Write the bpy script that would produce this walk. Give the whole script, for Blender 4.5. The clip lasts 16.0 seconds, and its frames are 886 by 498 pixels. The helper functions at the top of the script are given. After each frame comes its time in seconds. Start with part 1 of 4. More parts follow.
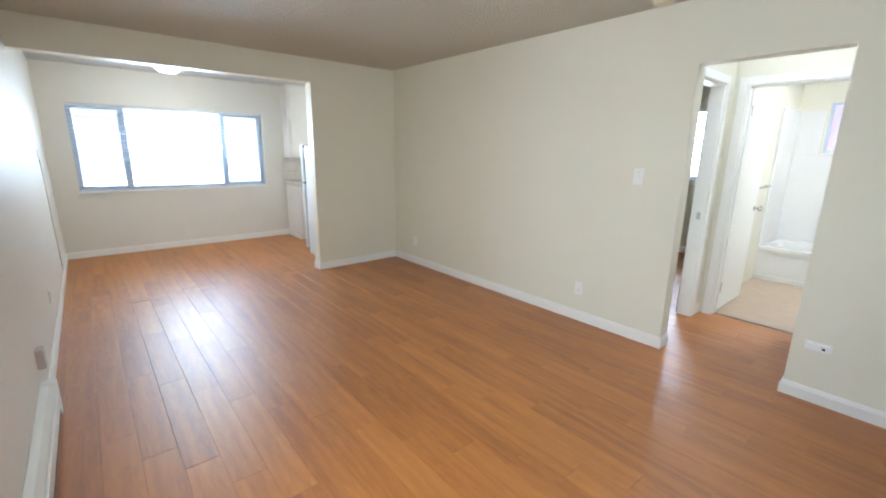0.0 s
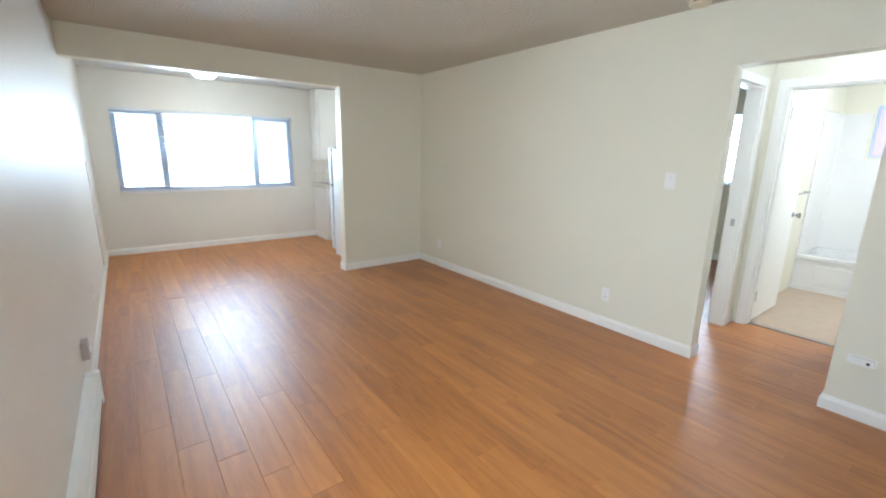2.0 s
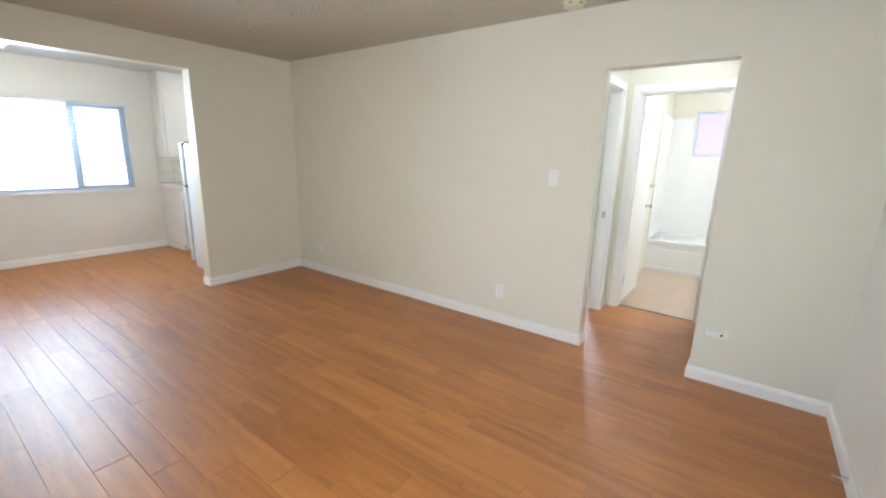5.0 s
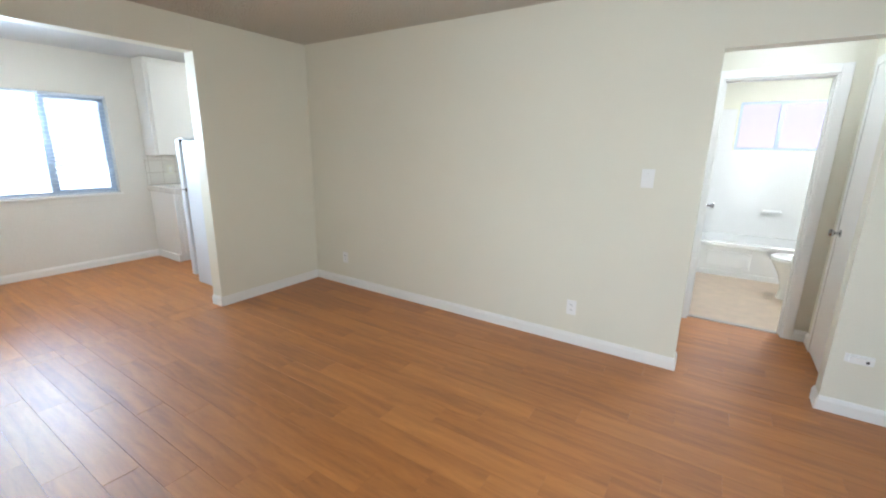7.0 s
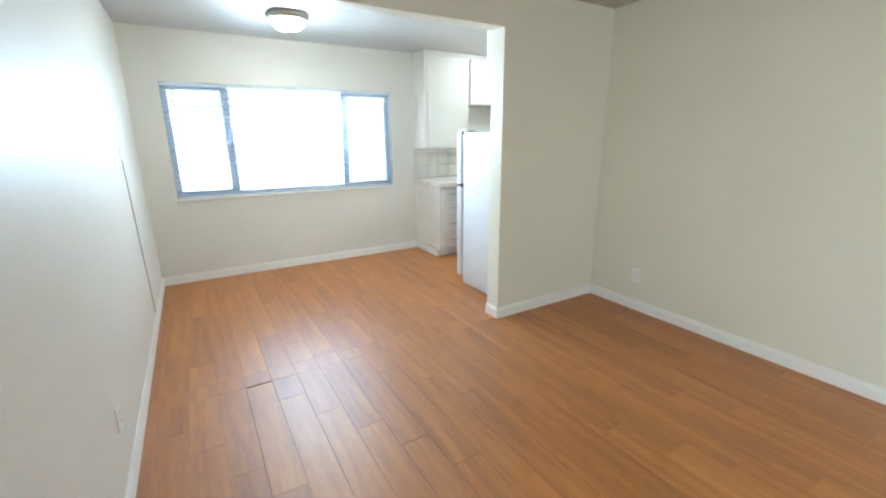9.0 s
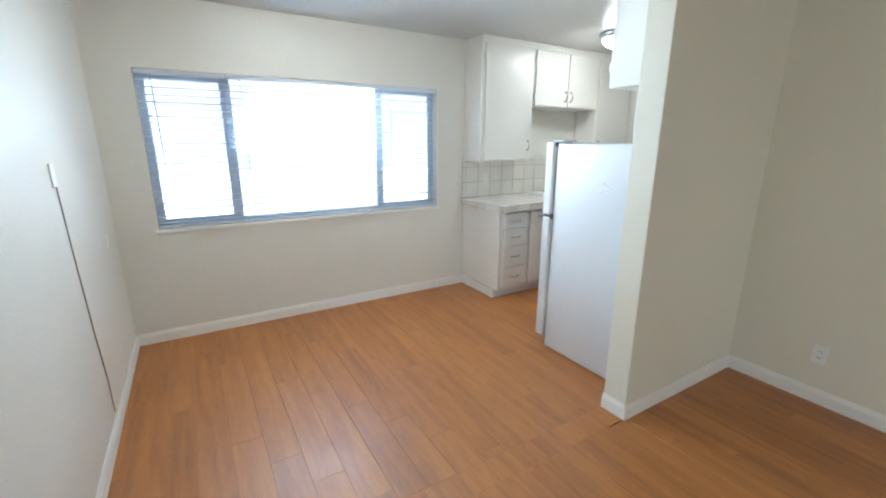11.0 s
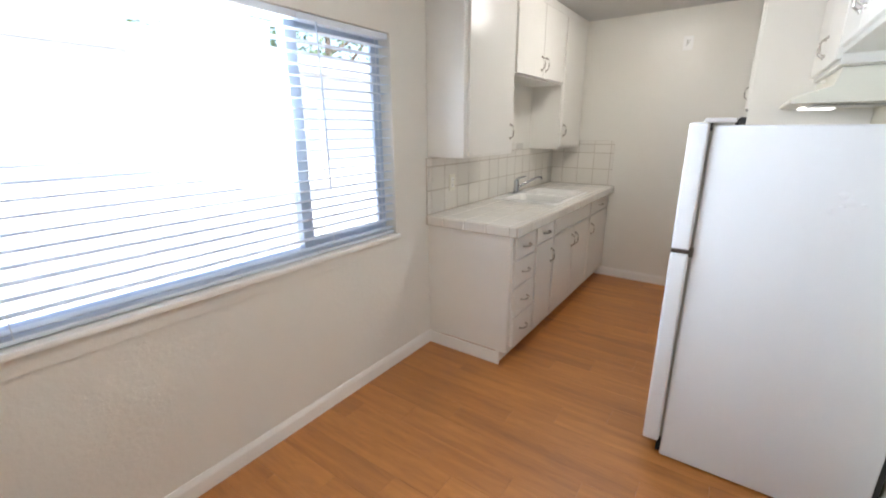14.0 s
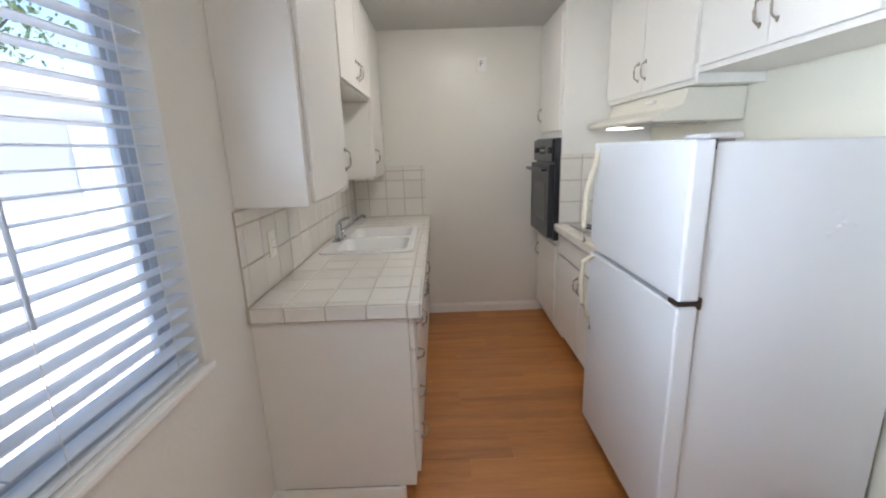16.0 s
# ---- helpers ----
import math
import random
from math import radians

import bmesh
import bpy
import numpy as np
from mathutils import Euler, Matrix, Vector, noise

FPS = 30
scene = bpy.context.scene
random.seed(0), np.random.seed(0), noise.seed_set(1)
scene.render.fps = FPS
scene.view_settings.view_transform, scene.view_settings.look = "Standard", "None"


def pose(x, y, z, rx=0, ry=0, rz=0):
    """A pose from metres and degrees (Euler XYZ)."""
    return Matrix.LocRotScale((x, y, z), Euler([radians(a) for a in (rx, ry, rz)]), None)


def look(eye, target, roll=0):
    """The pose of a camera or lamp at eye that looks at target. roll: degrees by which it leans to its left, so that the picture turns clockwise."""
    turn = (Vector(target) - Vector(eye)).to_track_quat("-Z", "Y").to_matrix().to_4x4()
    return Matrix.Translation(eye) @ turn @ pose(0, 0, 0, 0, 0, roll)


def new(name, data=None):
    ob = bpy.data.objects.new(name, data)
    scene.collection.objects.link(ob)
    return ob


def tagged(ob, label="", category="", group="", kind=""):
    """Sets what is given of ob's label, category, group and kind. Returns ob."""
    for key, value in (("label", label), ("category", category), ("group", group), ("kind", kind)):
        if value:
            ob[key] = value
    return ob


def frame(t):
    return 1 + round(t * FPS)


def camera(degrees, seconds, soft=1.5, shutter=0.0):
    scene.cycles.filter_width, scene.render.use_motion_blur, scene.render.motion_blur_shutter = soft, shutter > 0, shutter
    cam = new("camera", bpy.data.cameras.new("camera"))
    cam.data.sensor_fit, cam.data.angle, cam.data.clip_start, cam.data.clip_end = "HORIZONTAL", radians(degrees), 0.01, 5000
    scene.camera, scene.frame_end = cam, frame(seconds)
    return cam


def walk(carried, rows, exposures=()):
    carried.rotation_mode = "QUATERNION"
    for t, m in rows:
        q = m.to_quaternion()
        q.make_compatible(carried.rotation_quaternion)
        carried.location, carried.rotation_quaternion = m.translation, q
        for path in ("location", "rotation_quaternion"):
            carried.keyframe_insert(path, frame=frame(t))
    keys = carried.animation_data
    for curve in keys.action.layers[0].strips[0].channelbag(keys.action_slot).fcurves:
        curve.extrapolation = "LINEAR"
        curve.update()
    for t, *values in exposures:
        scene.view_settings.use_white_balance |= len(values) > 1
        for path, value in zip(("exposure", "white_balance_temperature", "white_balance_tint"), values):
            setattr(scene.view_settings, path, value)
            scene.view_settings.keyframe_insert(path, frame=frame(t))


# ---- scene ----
cam = camera(93.5, 16.0, 2.0)
PATH = [
    (0, (-0.426, -1.635, 1.462), (0.834, -0.152, 1.0), 0.8),
    (0.5, (-0.439, -1.63, 1.451), (0.748, -0.083, 1.007), 0.7),
    (1, (-0.459, -1.628, 1.471), (0.679, -0.045, 1.025), 0.5),
    (1.5, (-0.456, -1.629, 1.471), (0.676, -0.042, 1.024), 0.6),
    (2, (-0.453, -1.627, 1.463), (0.726, -0.075, 1.014), 1.0),
    (2.5, (-0.435, -1.63, 1.457), (0.817, -0.137, 1.006), 1.5),
    (3, (-0.432, -1.631, 1.468), (0.901, -0.211, 1.011), 2.0),
    (3.5, (-0.409, -1.608, 1.461), (0.99, -0.254, 1.003), 2.3),
    (4, (-0.391, -1.579, 1.458), (1.059, -0.28, 0.999), 2.1),
    (6.3, (-0.288, -0.88, 1.473), (1.395, 0.096, 1.008), 0.7),
    (6.5, (-0.289, -0.782, 1.486), (1.398, 0.185, 1.016), 0.7),
    (7, (-0.285, -0.547, 1.474), (1.342, 0.513, 0.994), 0.9),
    (7.5, (-0.207, -0.254, 1.465), (1.254, 1.02, 0.971), 0.9),
    (8, (-0.256, 0.041, 1.439), (0.984, 1.528, 0.94), 0.7),
    (8.5, (-0.37, 0.353, 1.465), (0.713, 1.952, 0.946), -0.2),
    (9, (-0.365, 0.628, 1.451), (0.621, 2.288, 0.931), -0.5),
    (9.2, (-0.358, 0.783, 1.452), (0.597, 2.464, 0.941), -0.5),
    (11.5, (-0.262, 2.238, 1.513), (0.779, 3.872, 1.018), 0.9),
    (12, (-0.28, 2.573, 1.499), (0.861, 4.136, 0.993), 1.1),
    (12.5, (-0.248, 2.887, 1.486), (1.022, 4.339, 0.956), 0.1),
    (13, (-0.15, 3.246, 1.482), (1.209, 4.627, 0.988), 0.3),
    (13.5, (-0.07, 3.561, 1.475), (1.414, 4.794, 0.948), 1.0),
    (14, (-0.026, 3.895, 1.481), (1.544, 5.003, 0.926), -0.3),
    (14.5, (0.099, 4.17, 1.451), (1.709, 5.221, 0.9), -1.9),
    (15, (0.272, 4.416, 1.462), (2.007, 5.245, 0.912), -1.8),
    (15.5, (0.456, 4.639, 1.461), (2.351, 5.049, 0.968), -1.4),
    (16, (0.64, 4.806, 1.493), (2.585, 4.796, 1.028), -1.9),
]
EXPOSURES = [(0.0, 2.06, 5500, 4), (1.5, 2.14, 5400, 3), (4.0, 2.08, 5550, 4), (6.5, 2.14, 5700, 7), (7.0, 2.12, 5400, 4), (8.0, 2.2, 5500, 0), (9.2, 2.26, 5300, -2), (11.5, 1.74, 5450, 4), (12.5, 1.66, 5600, 7), (14.5, 1.74, 6100, 12), (15.2, 1.72, 6100, 12), (16.0, 1.42, 5900, 12)]
walk(cam, [(t, look(eye, target, roll)) for t, eye, target, roll in PATH], EXPOSURES)

# ---- world, sun and exposure ----
world = bpy.data.worlds.new("sky")
scene.world = world
world.use_nodes = True
wn = world.node_tree.nodes
sky = wn.new("ShaderNodeTexSky")
sky.sky_type, sky.sun_disc = "NISHITA", False
sky.sun_elevation, sky.sun_rotation = radians(67.5), radians(204)
world.node_tree.links.new(sky.outputs[0], wn["Background"].inputs[0])
wn["Background"].inputs[1].default_value = 0.15
sun = new("sun", bpy.data.lights.new("sun", "SUN"))
sun.data.energy, sun.data.angle, sun.data.color = 5.0, radians(0.5), (1.0, 0.95, 0.87)
sun.matrix_world = look((-1.5, -3.4, 9.0), (0, 0, 0))


def window_light(name, m, sx, sy, watts, color, spread):
    lamp = new(name, bpy.data.lights.new(name, "AREA"))
    lamp.data.shape, lamp.data.size, lamp.data.size_y = "RECTANGLE", sx, sy
    lamp.data.energy, lamp.data.color, lamp.data.spread = watts, color, radians(spread)
    lamp.matrix_world = m
    return lamp


# daylight standing in the upper half of the middle pane, the bedroom window and an assumed, unseen entry
window_light("daylight_dining", look((0.65, 5.672, 1.69), (1.0, 3.9, 1.30)), 1.15, 0.50, 13, (0.84, 0.93, 1.0), 130)
window_light("daylight_bedroom", look((6.62, 1.1, 1.6), (5.0, 1.1, 1.5)), 0.9, 0.9, 11, (0.85, 0.93, 1.0), 160)
# added lamp in the unseen entry, aimed to brighten the right wall
window_light("daylight_assumed_entry", look((-0.84, -1.46, 1.10), (1.5, 1.15, 0.62)), 0.70, 1.84, 7.4, (1.0, 0.955, 0.87), 125)

# ---- materials ----


def nodes_of(name):
    m = bpy.data.materials.new(name)
    m.use_nodes = True
    return m, m.node_tree.nodes, m.node_tree.links, m.node_tree.nodes["Principled BSDF"]


def paint(name, color, rough=0.45, vary=0.05, grain=60.0, bump=0.06, metal=0.0, depth=0.002, smudge=1.3, coat=0.0):
    """A painted or moulded surface: base colour with two scales of variation, fine relief and uneven gloss."""
    m, n, l, b = nodes_of(name)
    tex = n.new("ShaderNodeTexCoord")
    big, small = n.new("ShaderNodeTexNoise"), n.new("ShaderNodeTexNoise")
    big.inputs["Scale"].default_value, big.inputs["Detail"].default_value = smudge, 5
    small.inputs["Scale"].default_value, small.inputs["Detail"].default_value = grain, 3
    l.new(tex.outputs["Object"], big.inputs["Vector"])
    l.new(tex.outputs["Object"], small.inputs["Vector"])
    mix = n.new("ShaderNodeMix")
    mix.data_type = "RGBA"
    mix.inputs[6].default_value = (*[c * (1 - vary) for c in color], 1)
    mix.inputs[7].default_value = (*[min(1, c * (1 + vary)) for c in color], 1)
    l.new(big.outputs["Fac"], mix.inputs[0])
    l.new(mix.outputs[2], b.inputs["Base Color"])
    ramp = n.new("ShaderNodeMapRange")
    ramp.inputs["To Min"].default_value, ramp.inputs["To Max"].default_value = rough * 0.82, min(1, rough * 1.18)
    l.new(big.outputs["Fac"], ramp.inputs["Value"])
    l.new(ramp.outputs[0], b.inputs["Roughness"])
    bp = n.new("ShaderNodeBump")
    bp.inputs["Strength"].default_value, bp.inputs["Distance"].default_value = bump, depth
    l.new(small.outputs["Fac"], bp.inputs["Height"])
    l.new(bp.outputs[0], b.inputs["Normal"])
    b.inputs["Metallic"].default_value = metal
    b.inputs["Coat Weight"].default_value = coat
    return m


WALL = paint("wall_paint", (0.79, 0.762, 0.645), 0.43, 0.03, 75, 0.45, depth=0.003)
WALL.node_tree.nodes["Principled BSDF"].inputs["Specular IOR Level"].default_value = 0.24
KITCHEN_WALL = paint("kitchen_wall_paint", (0.79, 0.765, 0.70), 0.46, 0.025, 55, 0.45, depth=0.003)
KITCHEN_WALL.node_tree.nodes["Principled BSDF"].inputs["Specular IOR Level"].default_value = 0.18
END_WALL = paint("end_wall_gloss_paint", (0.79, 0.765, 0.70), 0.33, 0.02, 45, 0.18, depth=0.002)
TRIM = paint("trim_paint", (0.89, 0.875, 0.835), 0.40, 0.02, 40, 0.05)
CABINET = paint("cabinet_paint", (0.82, 0.797, 0.745), 0.33, 0.025, 30, 0.06, smudge=2.5)
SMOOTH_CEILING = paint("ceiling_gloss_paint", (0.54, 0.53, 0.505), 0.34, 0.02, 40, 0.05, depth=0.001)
WHITE_PLASTIC = paint("white_plastic", (0.88, 0.87, 0.84), 0.35, 0.02, 80, 0.02)
CREAM_PLASTIC = paint("cream_plastic", (0.78, 0.72, 0.55), 0.32, 0.03, 60, 0.02)
THERMO_PLASTIC = paint("faded_pink_plastic", (0.52, 0.45, 0.42), 0.4, 0.05, 60, 0.03)
FRIDGE_SKIN = paint("fridge_enamel", (0.73, 0.75, 0.775), 0.33, 0.015, 260, 0.22, depth=0.001)
BLACK_GLASS = paint("black_glass", (0.02, 0.022, 0.026), 0.10, 0.1, 20, 0.0)
BLACK_METAL = paint("black_enamel", (0.025, 0.027, 0.032), 0.30, 0.1, 60, 0.04)
DARK_RUBBER = paint("dark_rubber", (0.03, 0.03, 0.033), 0.7, 0.1, 60, 0.1)
HOOD_CREAM = paint("hood_enamel", (0.79, 0.76, 0.655), 0.3, 0.03, 60, 0.02)
GREY_PLASTIC = paint("grey_plastic", (0.60, 0.585, 0.58), 0.4, 0.04, 60, 0.03)
GASKET = paint("grey_gasket", (0.42, 0.40, 0.36), 0.6, 0.05, 60, 0.1)
STEEL = paint("brushed_steel", (0.55, 0.54, 0.52), 0.28, 0.08, 90, 0.05, metal=1.0)
CHROME = paint("chrome", (0.52, 0.53, 0.55), 0.10, 0.03, 30, 0.0, metal=1.0)
NICKEL = paint("aged_nickel", (0.42, 0.38, 0.33), 0.33, 0.12, 60, 0.06, metal=1.0)
BRONZE = paint("dark_pewter_metal", (0.16, 0.145, 0.13), 0.35, 0.1, 50, 0.05, metal=1.0)
# blue of shade and sky light is put into the bare metal's colour
ALUMINIUM = paint("shade_tinted_aluminium", (0.58, 0.655, 0.77), 0.38, 0.05, 60, 0.05, metal=0.25)
PORCELAIN = paint("porcelain", (0.84, 0.83, 0.80), 0.12, 0.015, 20, 0.0, coat=0.3)
SINK_ENAMEL = paint("sink_enamel", (0.83, 0.82, 0.79), 0.16, 0.02, 20, 0.01)
SURROUND = paint("tub_surround", (0.83, 0.82, 0.80), 0.22, 0.02, 20, 0.02)
GROUT = paint("grout", (0.54, 0.48, 0.40), 0.85, 0.12, 120, 0.3, smudge=4)
SUBFLOOR = paint("dark_subfloor", (0.10, 0.05, 0.025), 0.8, 0.1, 40, 0.2)
VINYL = paint("bath_vinyl", (0.52, 0.405, 0.295), 0.4, 0.2, 14, 0.15, smudge=9)
STUCCO = paint("pale_stucco", (0.66, 0.67, 0.67), 0.85, 0.05, 70, 0.5, depth=0.006)
NEIGHBOUR_TRIM = paint("neighbour_trim", (0.88, 0.88, 0.87), 0.5, 0.03, 40, 0.1)
ROOFING = paint("grey_roofing", (0.30, 0.30, 0.31), 0.9, 0.15, 30, 0.5, depth=0.01)
PALE_ROOF = paint("pale_roofing", (0.74, 0.74, 0.74), 0.9, 0.1, 30, 0.4, depth=0.01)
CONCRETE = paint("concrete_yard", (0.62, 0.61, 0.59), 0.9, 0.15, 25, 0.4, smudge=0.8)
LEAF = paint("leaf_green", (0.07, 0.11, 0.04), 0.6, 0.35, 10, 0.1, smudge=3)
BARK = paint("bark", (0.12, 0.09, 0.06), 0.9, 0.2, 20, 0.5)
CURTAIN_GREY = paint("dim_pane", (0.70, 0.72, 0.75), 0.25, 0.1, 5, 0.0)


def popcorn():
    m, n, l, b = nodes_of("popcorn_ceiling")
    tex = n.new("ShaderNodeTexCoord")
    v, s = n.new("ShaderNodeTexVoronoi"), n.new("ShaderNodeTexNoise")
    v.inputs["Scale"].default_value = 70
    s.inputs["Scale"].default_value, s.inputs["Detail"].default_value = 42, 6
    l.new(tex.outputs["Object"], v.inputs["Vector"])
    l.new(tex.outputs["Object"], s.inputs["Vector"])
    mul = n.new("ShaderNodeMath")
    mul.operation = "SUBTRACT"
    l.new(s.outputs["Fac"], mul.inputs[0])
    l.new(v.outputs["Distance"], mul.inputs[1])
    bp = n.new("ShaderNodeBump")
    bp.inputs["Strength"].default_value, bp.inputs["Distance"].default_value = 0.7, 0.02
    l.new(mul.outputs[0], bp.inputs["Height"])
    l.new(bp.outputs[0], b.inputs["Normal"])
    b.inputs["Base Color"].default_value, b.inputs["Roughness"].default_value = (0.60, 0.56, 0.47, 1), 0.6
    return m


def wood():
    """Orange-brown laminate: each plank takes its own stretch of grain and its own tone."""
    m, n, l, b = nodes_of("laminate_wood")
    tex, info = n.new("ShaderNodeTexCoord"), n.new("ShaderNodeObjectInfo")
    add, mapping = n.new("ShaderNodeVectorMath"), n.new("ShaderNodeMapping")
    shift = n.new("ShaderNodeMath")
    shift.operation, shift.inputs[1].default_value = "MULTIPLY", 37.0
    l.new(info.outputs["Random"], shift.inputs[0])
    l.new(tex.outputs["Object"], add.inputs[0])
    l.new(shift.outputs[0], add.inputs[1])
    mapping.inputs["Scale"].default_value = (1.0, 0.16, 1.0)
    l.new(add.outputs[0], mapping.inputs["Vector"])
    stretch = n.new("ShaderNodeMapping")
    stretch.inputs["Scale"].default_value = (1.0, 0.07, 1.0)
    l.new(add.outputs[0], stretch.inputs["Vector"])
    grain, blotch, fine = n.new("ShaderNodeTexNoise"), n.new("ShaderNodeTexNoise"), n.new("ShaderNodeTexNoise")
    for node, scale, detail, warp in ((grain, 24, 6, 1.8), (blotch, 13.0, 3, 0.9), (fine, 150, 4, 0.2)):
        node.inputs["Scale"].default_value, node.inputs["Detail"].default_value, node.inputs["Distortion"].default_value = scale, detail, warp
        l.new((stretch if node is blotch else mapping).outputs[0], node.inputs["Vector"])
    mixf = n.new("ShaderNodeMix")
    mixf.inputs[0].default_value = 0.62
    l.new(grain.outputs["Fac"], mixf.inputs[2])
    l.new(blotch.outputs["Fac"], mixf.inputs[3])
    tone = n.new("ShaderNodeMath")
    tone.operation, tone.inputs[1].default_value = "MULTIPLY_ADD", 0.17
    tone.inputs[2].default_value = -0.115
    l.new(info.outputs["Random"], tone.inputs[0])
    rings, ringm = n.new("ShaderNodeTexWave"), n.new("ShaderNodeMath")
    rings.wave_type, rings.bands_direction = "BANDS", "X"
    for key, value in (("Scale", 3.2), ("Distortion", 9.0), ("Detail", 3.0), ("Detail Scale", 1.6)):
        rings.inputs[key].default_value = value
    l.new(stretch.outputs[0], rings.inputs["Vector"])
    ringm.operation, ringm.inputs[1].default_value = "MULTIPLY_ADD", 0.07
    l.new(rings.outputs["Fac"], ringm.inputs[0])
    l.new(tone.outputs[0], ringm.inputs[2])
    total = n.new("ShaderNodeMath")
    l.new(mixf.outputs[0], total.inputs[0])
    l.new(ringm.outputs[0], total.inputs[1])
    ramp = n.new("ShaderNodeValToRGB")
    ramp.color_ramp.elements[0].position, ramp.color_ramp.elements[0].color = 0.15, (0.25, 0.084, 0.015, 1)
    ramp.color_ramp.elements[1].position, ramp.color_ramp.elements[1].color = 0.86, (0.64, 0.266, 0.058, 1)
    mid = ramp.color_ramp.elements.new(0.48)
    mid.color = (0.455, 0.169, 0.032, 1)
    l.new(total.outputs[0], ramp.inputs["Fac"])
    fleck, cut, dark = n.new("ShaderNodeTexNoise"), n.new("ShaderNodeMapRange"), n.new("ShaderNodeMix")
    fleck.inputs["Scale"].default_value, fleck.inputs["Detail"].default_value = 70, 3
    l.new(mapping.outputs[0], fleck.inputs["Vector"])
    cut.inputs["From Min"].default_value, cut.inputs["From Max"].default_value = 0.64, 0.80
    cut.inputs["To Max"].default_value = 0.28
    l.new(fleck.outputs["Fac"], cut.inputs["Value"])
    dark.data_type = "RGBA"
    dark.inputs[7].default_value = (0.13, 0.048, 0.014, 1)
    l.new(cut.outputs[0], dark.inputs[0])
    l.new(ramp.outputs["Color"], dark.inputs[6])
    l.new(dark.outputs[2], b.inputs["Base Color"])
    rr = n.new("ShaderNodeMapRange")
    rr.inputs["To Min"].default_value, rr.inputs["To Max"].default_value = 0.38, 0.50
    l.new(blotch.outputs["Fac"], rr.inputs["Value"])
    l.new(rr.outputs[0], b.inputs["Roughness"])
    b.inputs["Specular IOR Level"].default_value = 0.8
    b.inputs["Coat Weight"].default_value, b.inputs["Coat Roughness"].default_value = 0.25, 0.48
    bp = n.new("ShaderNodeBump")
    bp.inputs["Strength"].default_value, bp.inputs["Distance"].default_value = 0.12, 0.0012
    l.new(fine.outputs["Fac"], bp.inputs["Height"])
    l.new(bp.outputs[0], b.inputs["Normal"])
    return m


def tile_mat():
    m = paint("cream_tile", (0.80, 0.765, 0.70), 0.16, 0.03, 12, 0.05, smudge=3)
    n, l = m.node_tree.nodes, m.node_tree.links
    info, hs = n.new("ShaderNodeObjectInfo"), n.new("ShaderNodeHueSaturation")
    mr = n.new("ShaderNodeMapRange")
    mr.inputs["To Min"].default_value, mr.inputs["To Max"].default_value = 0.97, 1.03
    l.new(info.outputs["Random"], mr.inputs["Value"])
    l.new(mr.outputs[0], hs.inputs["Value"])
    base = n["Principled BSDF"].inputs["Base Color"]
    l.new(base.links[0].from_socket, hs.inputs["Color"])
    l.new(hs.outputs[0], base)
    return m


def glass(name, rough=0.0, tint=(1, 1, 1)):
    m, n, l, b = nodes_of(name)
    b.inputs["Transmission Weight"].default_value, b.inputs["Roughness"].default_value = 1.0, rough
    b.inputs["Base Color"].default_value, b.inputs["IOR"].default_value = (*tint, 1), 1.45
    return m


def glow(name, color, strength):
    m, n, l, b = nodes_of(name)
    b.inputs["Emission Color"].default_value, b.inputs["Emission Strength"].default_value = (*color, 1), strength
    b.inputs["Base Color"].default_value, b.inputs["Roughness"].default_value = (0.85, 0.84, 0.8, 1), 0.3
    return m


def slat_mat():
    m, n, l, b = nodes_of("sky_tinted_blind_vinyl")
    # bluish base: the tint of sky light is put into white vinyl
    b.inputs["Base Color"].default_value, b.inputs["Roughness"].default_value = (0.76, 0.815, 0.89, 1), 0.4
    tr, mix, out = n.new("ShaderNodeBsdfTranslucent"), n.new("ShaderNodeMixShader"), n["Material Output"]
    tr.inputs["Color"].default_value = (0.8, 0.82, 0.86, 1)
    mix.inputs[0].default_value = 0.06
    l.new(b.outputs[0], mix.inputs[1])
    l.new(tr.outputs[0], mix.inputs[2])
    l.new(mix.outputs[0], out.inputs["Surface"])
    return m


POPCORN, WOOD, TILE, SLAT = popcorn(), wood(), tile_mat(), slat_mat()
PANE = glass("window_glass")
# the tint puts the pinkish light from outside into the frosted glass, dimmed
FROSTED = glass("pink_lit_frosted_glass", 0.55, (0.38, 0.285, 0.345))
LAMP_GLASS = glow("lit_frosted_bowl", (1.0, 0.93, 0.82), 15.0)
BRIGHT_GLASS = glow("lit_bright_bowl", (0.98, 0.97, 0.98), 5.5)
BATH_GLASS = glow("lit_bath_bowl", (1.0, 0.965, 0.96), 34.0)

# ---- mesh helpers ----


def add_box(bm, x0, x1, y0, y1, z0, z1):
    v = [bm.verts.new((x, y, z)) for x in (x0, x1) for y in (y0, y1) for z in (z0, z1)]
    for f in ((0, 1, 3, 2), (4, 6, 7, 5), (0, 4, 5, 1), (2, 3, 7, 6), (0, 2, 6, 4), (1, 5, 7, 3)):
        bm.faces.new([v[i] for i in f])


def boxes(*rows, bevel=0.0, seg=2):
    bm = bmesh.new()
    for r in rows:
        add_box(bm, *r)
    if bevel:
        bmesh.ops.bevel(bm, geom=bm.edges[:], offset=bevel, segments=seg, profile=0.6, affect="EDGES")
    return bm


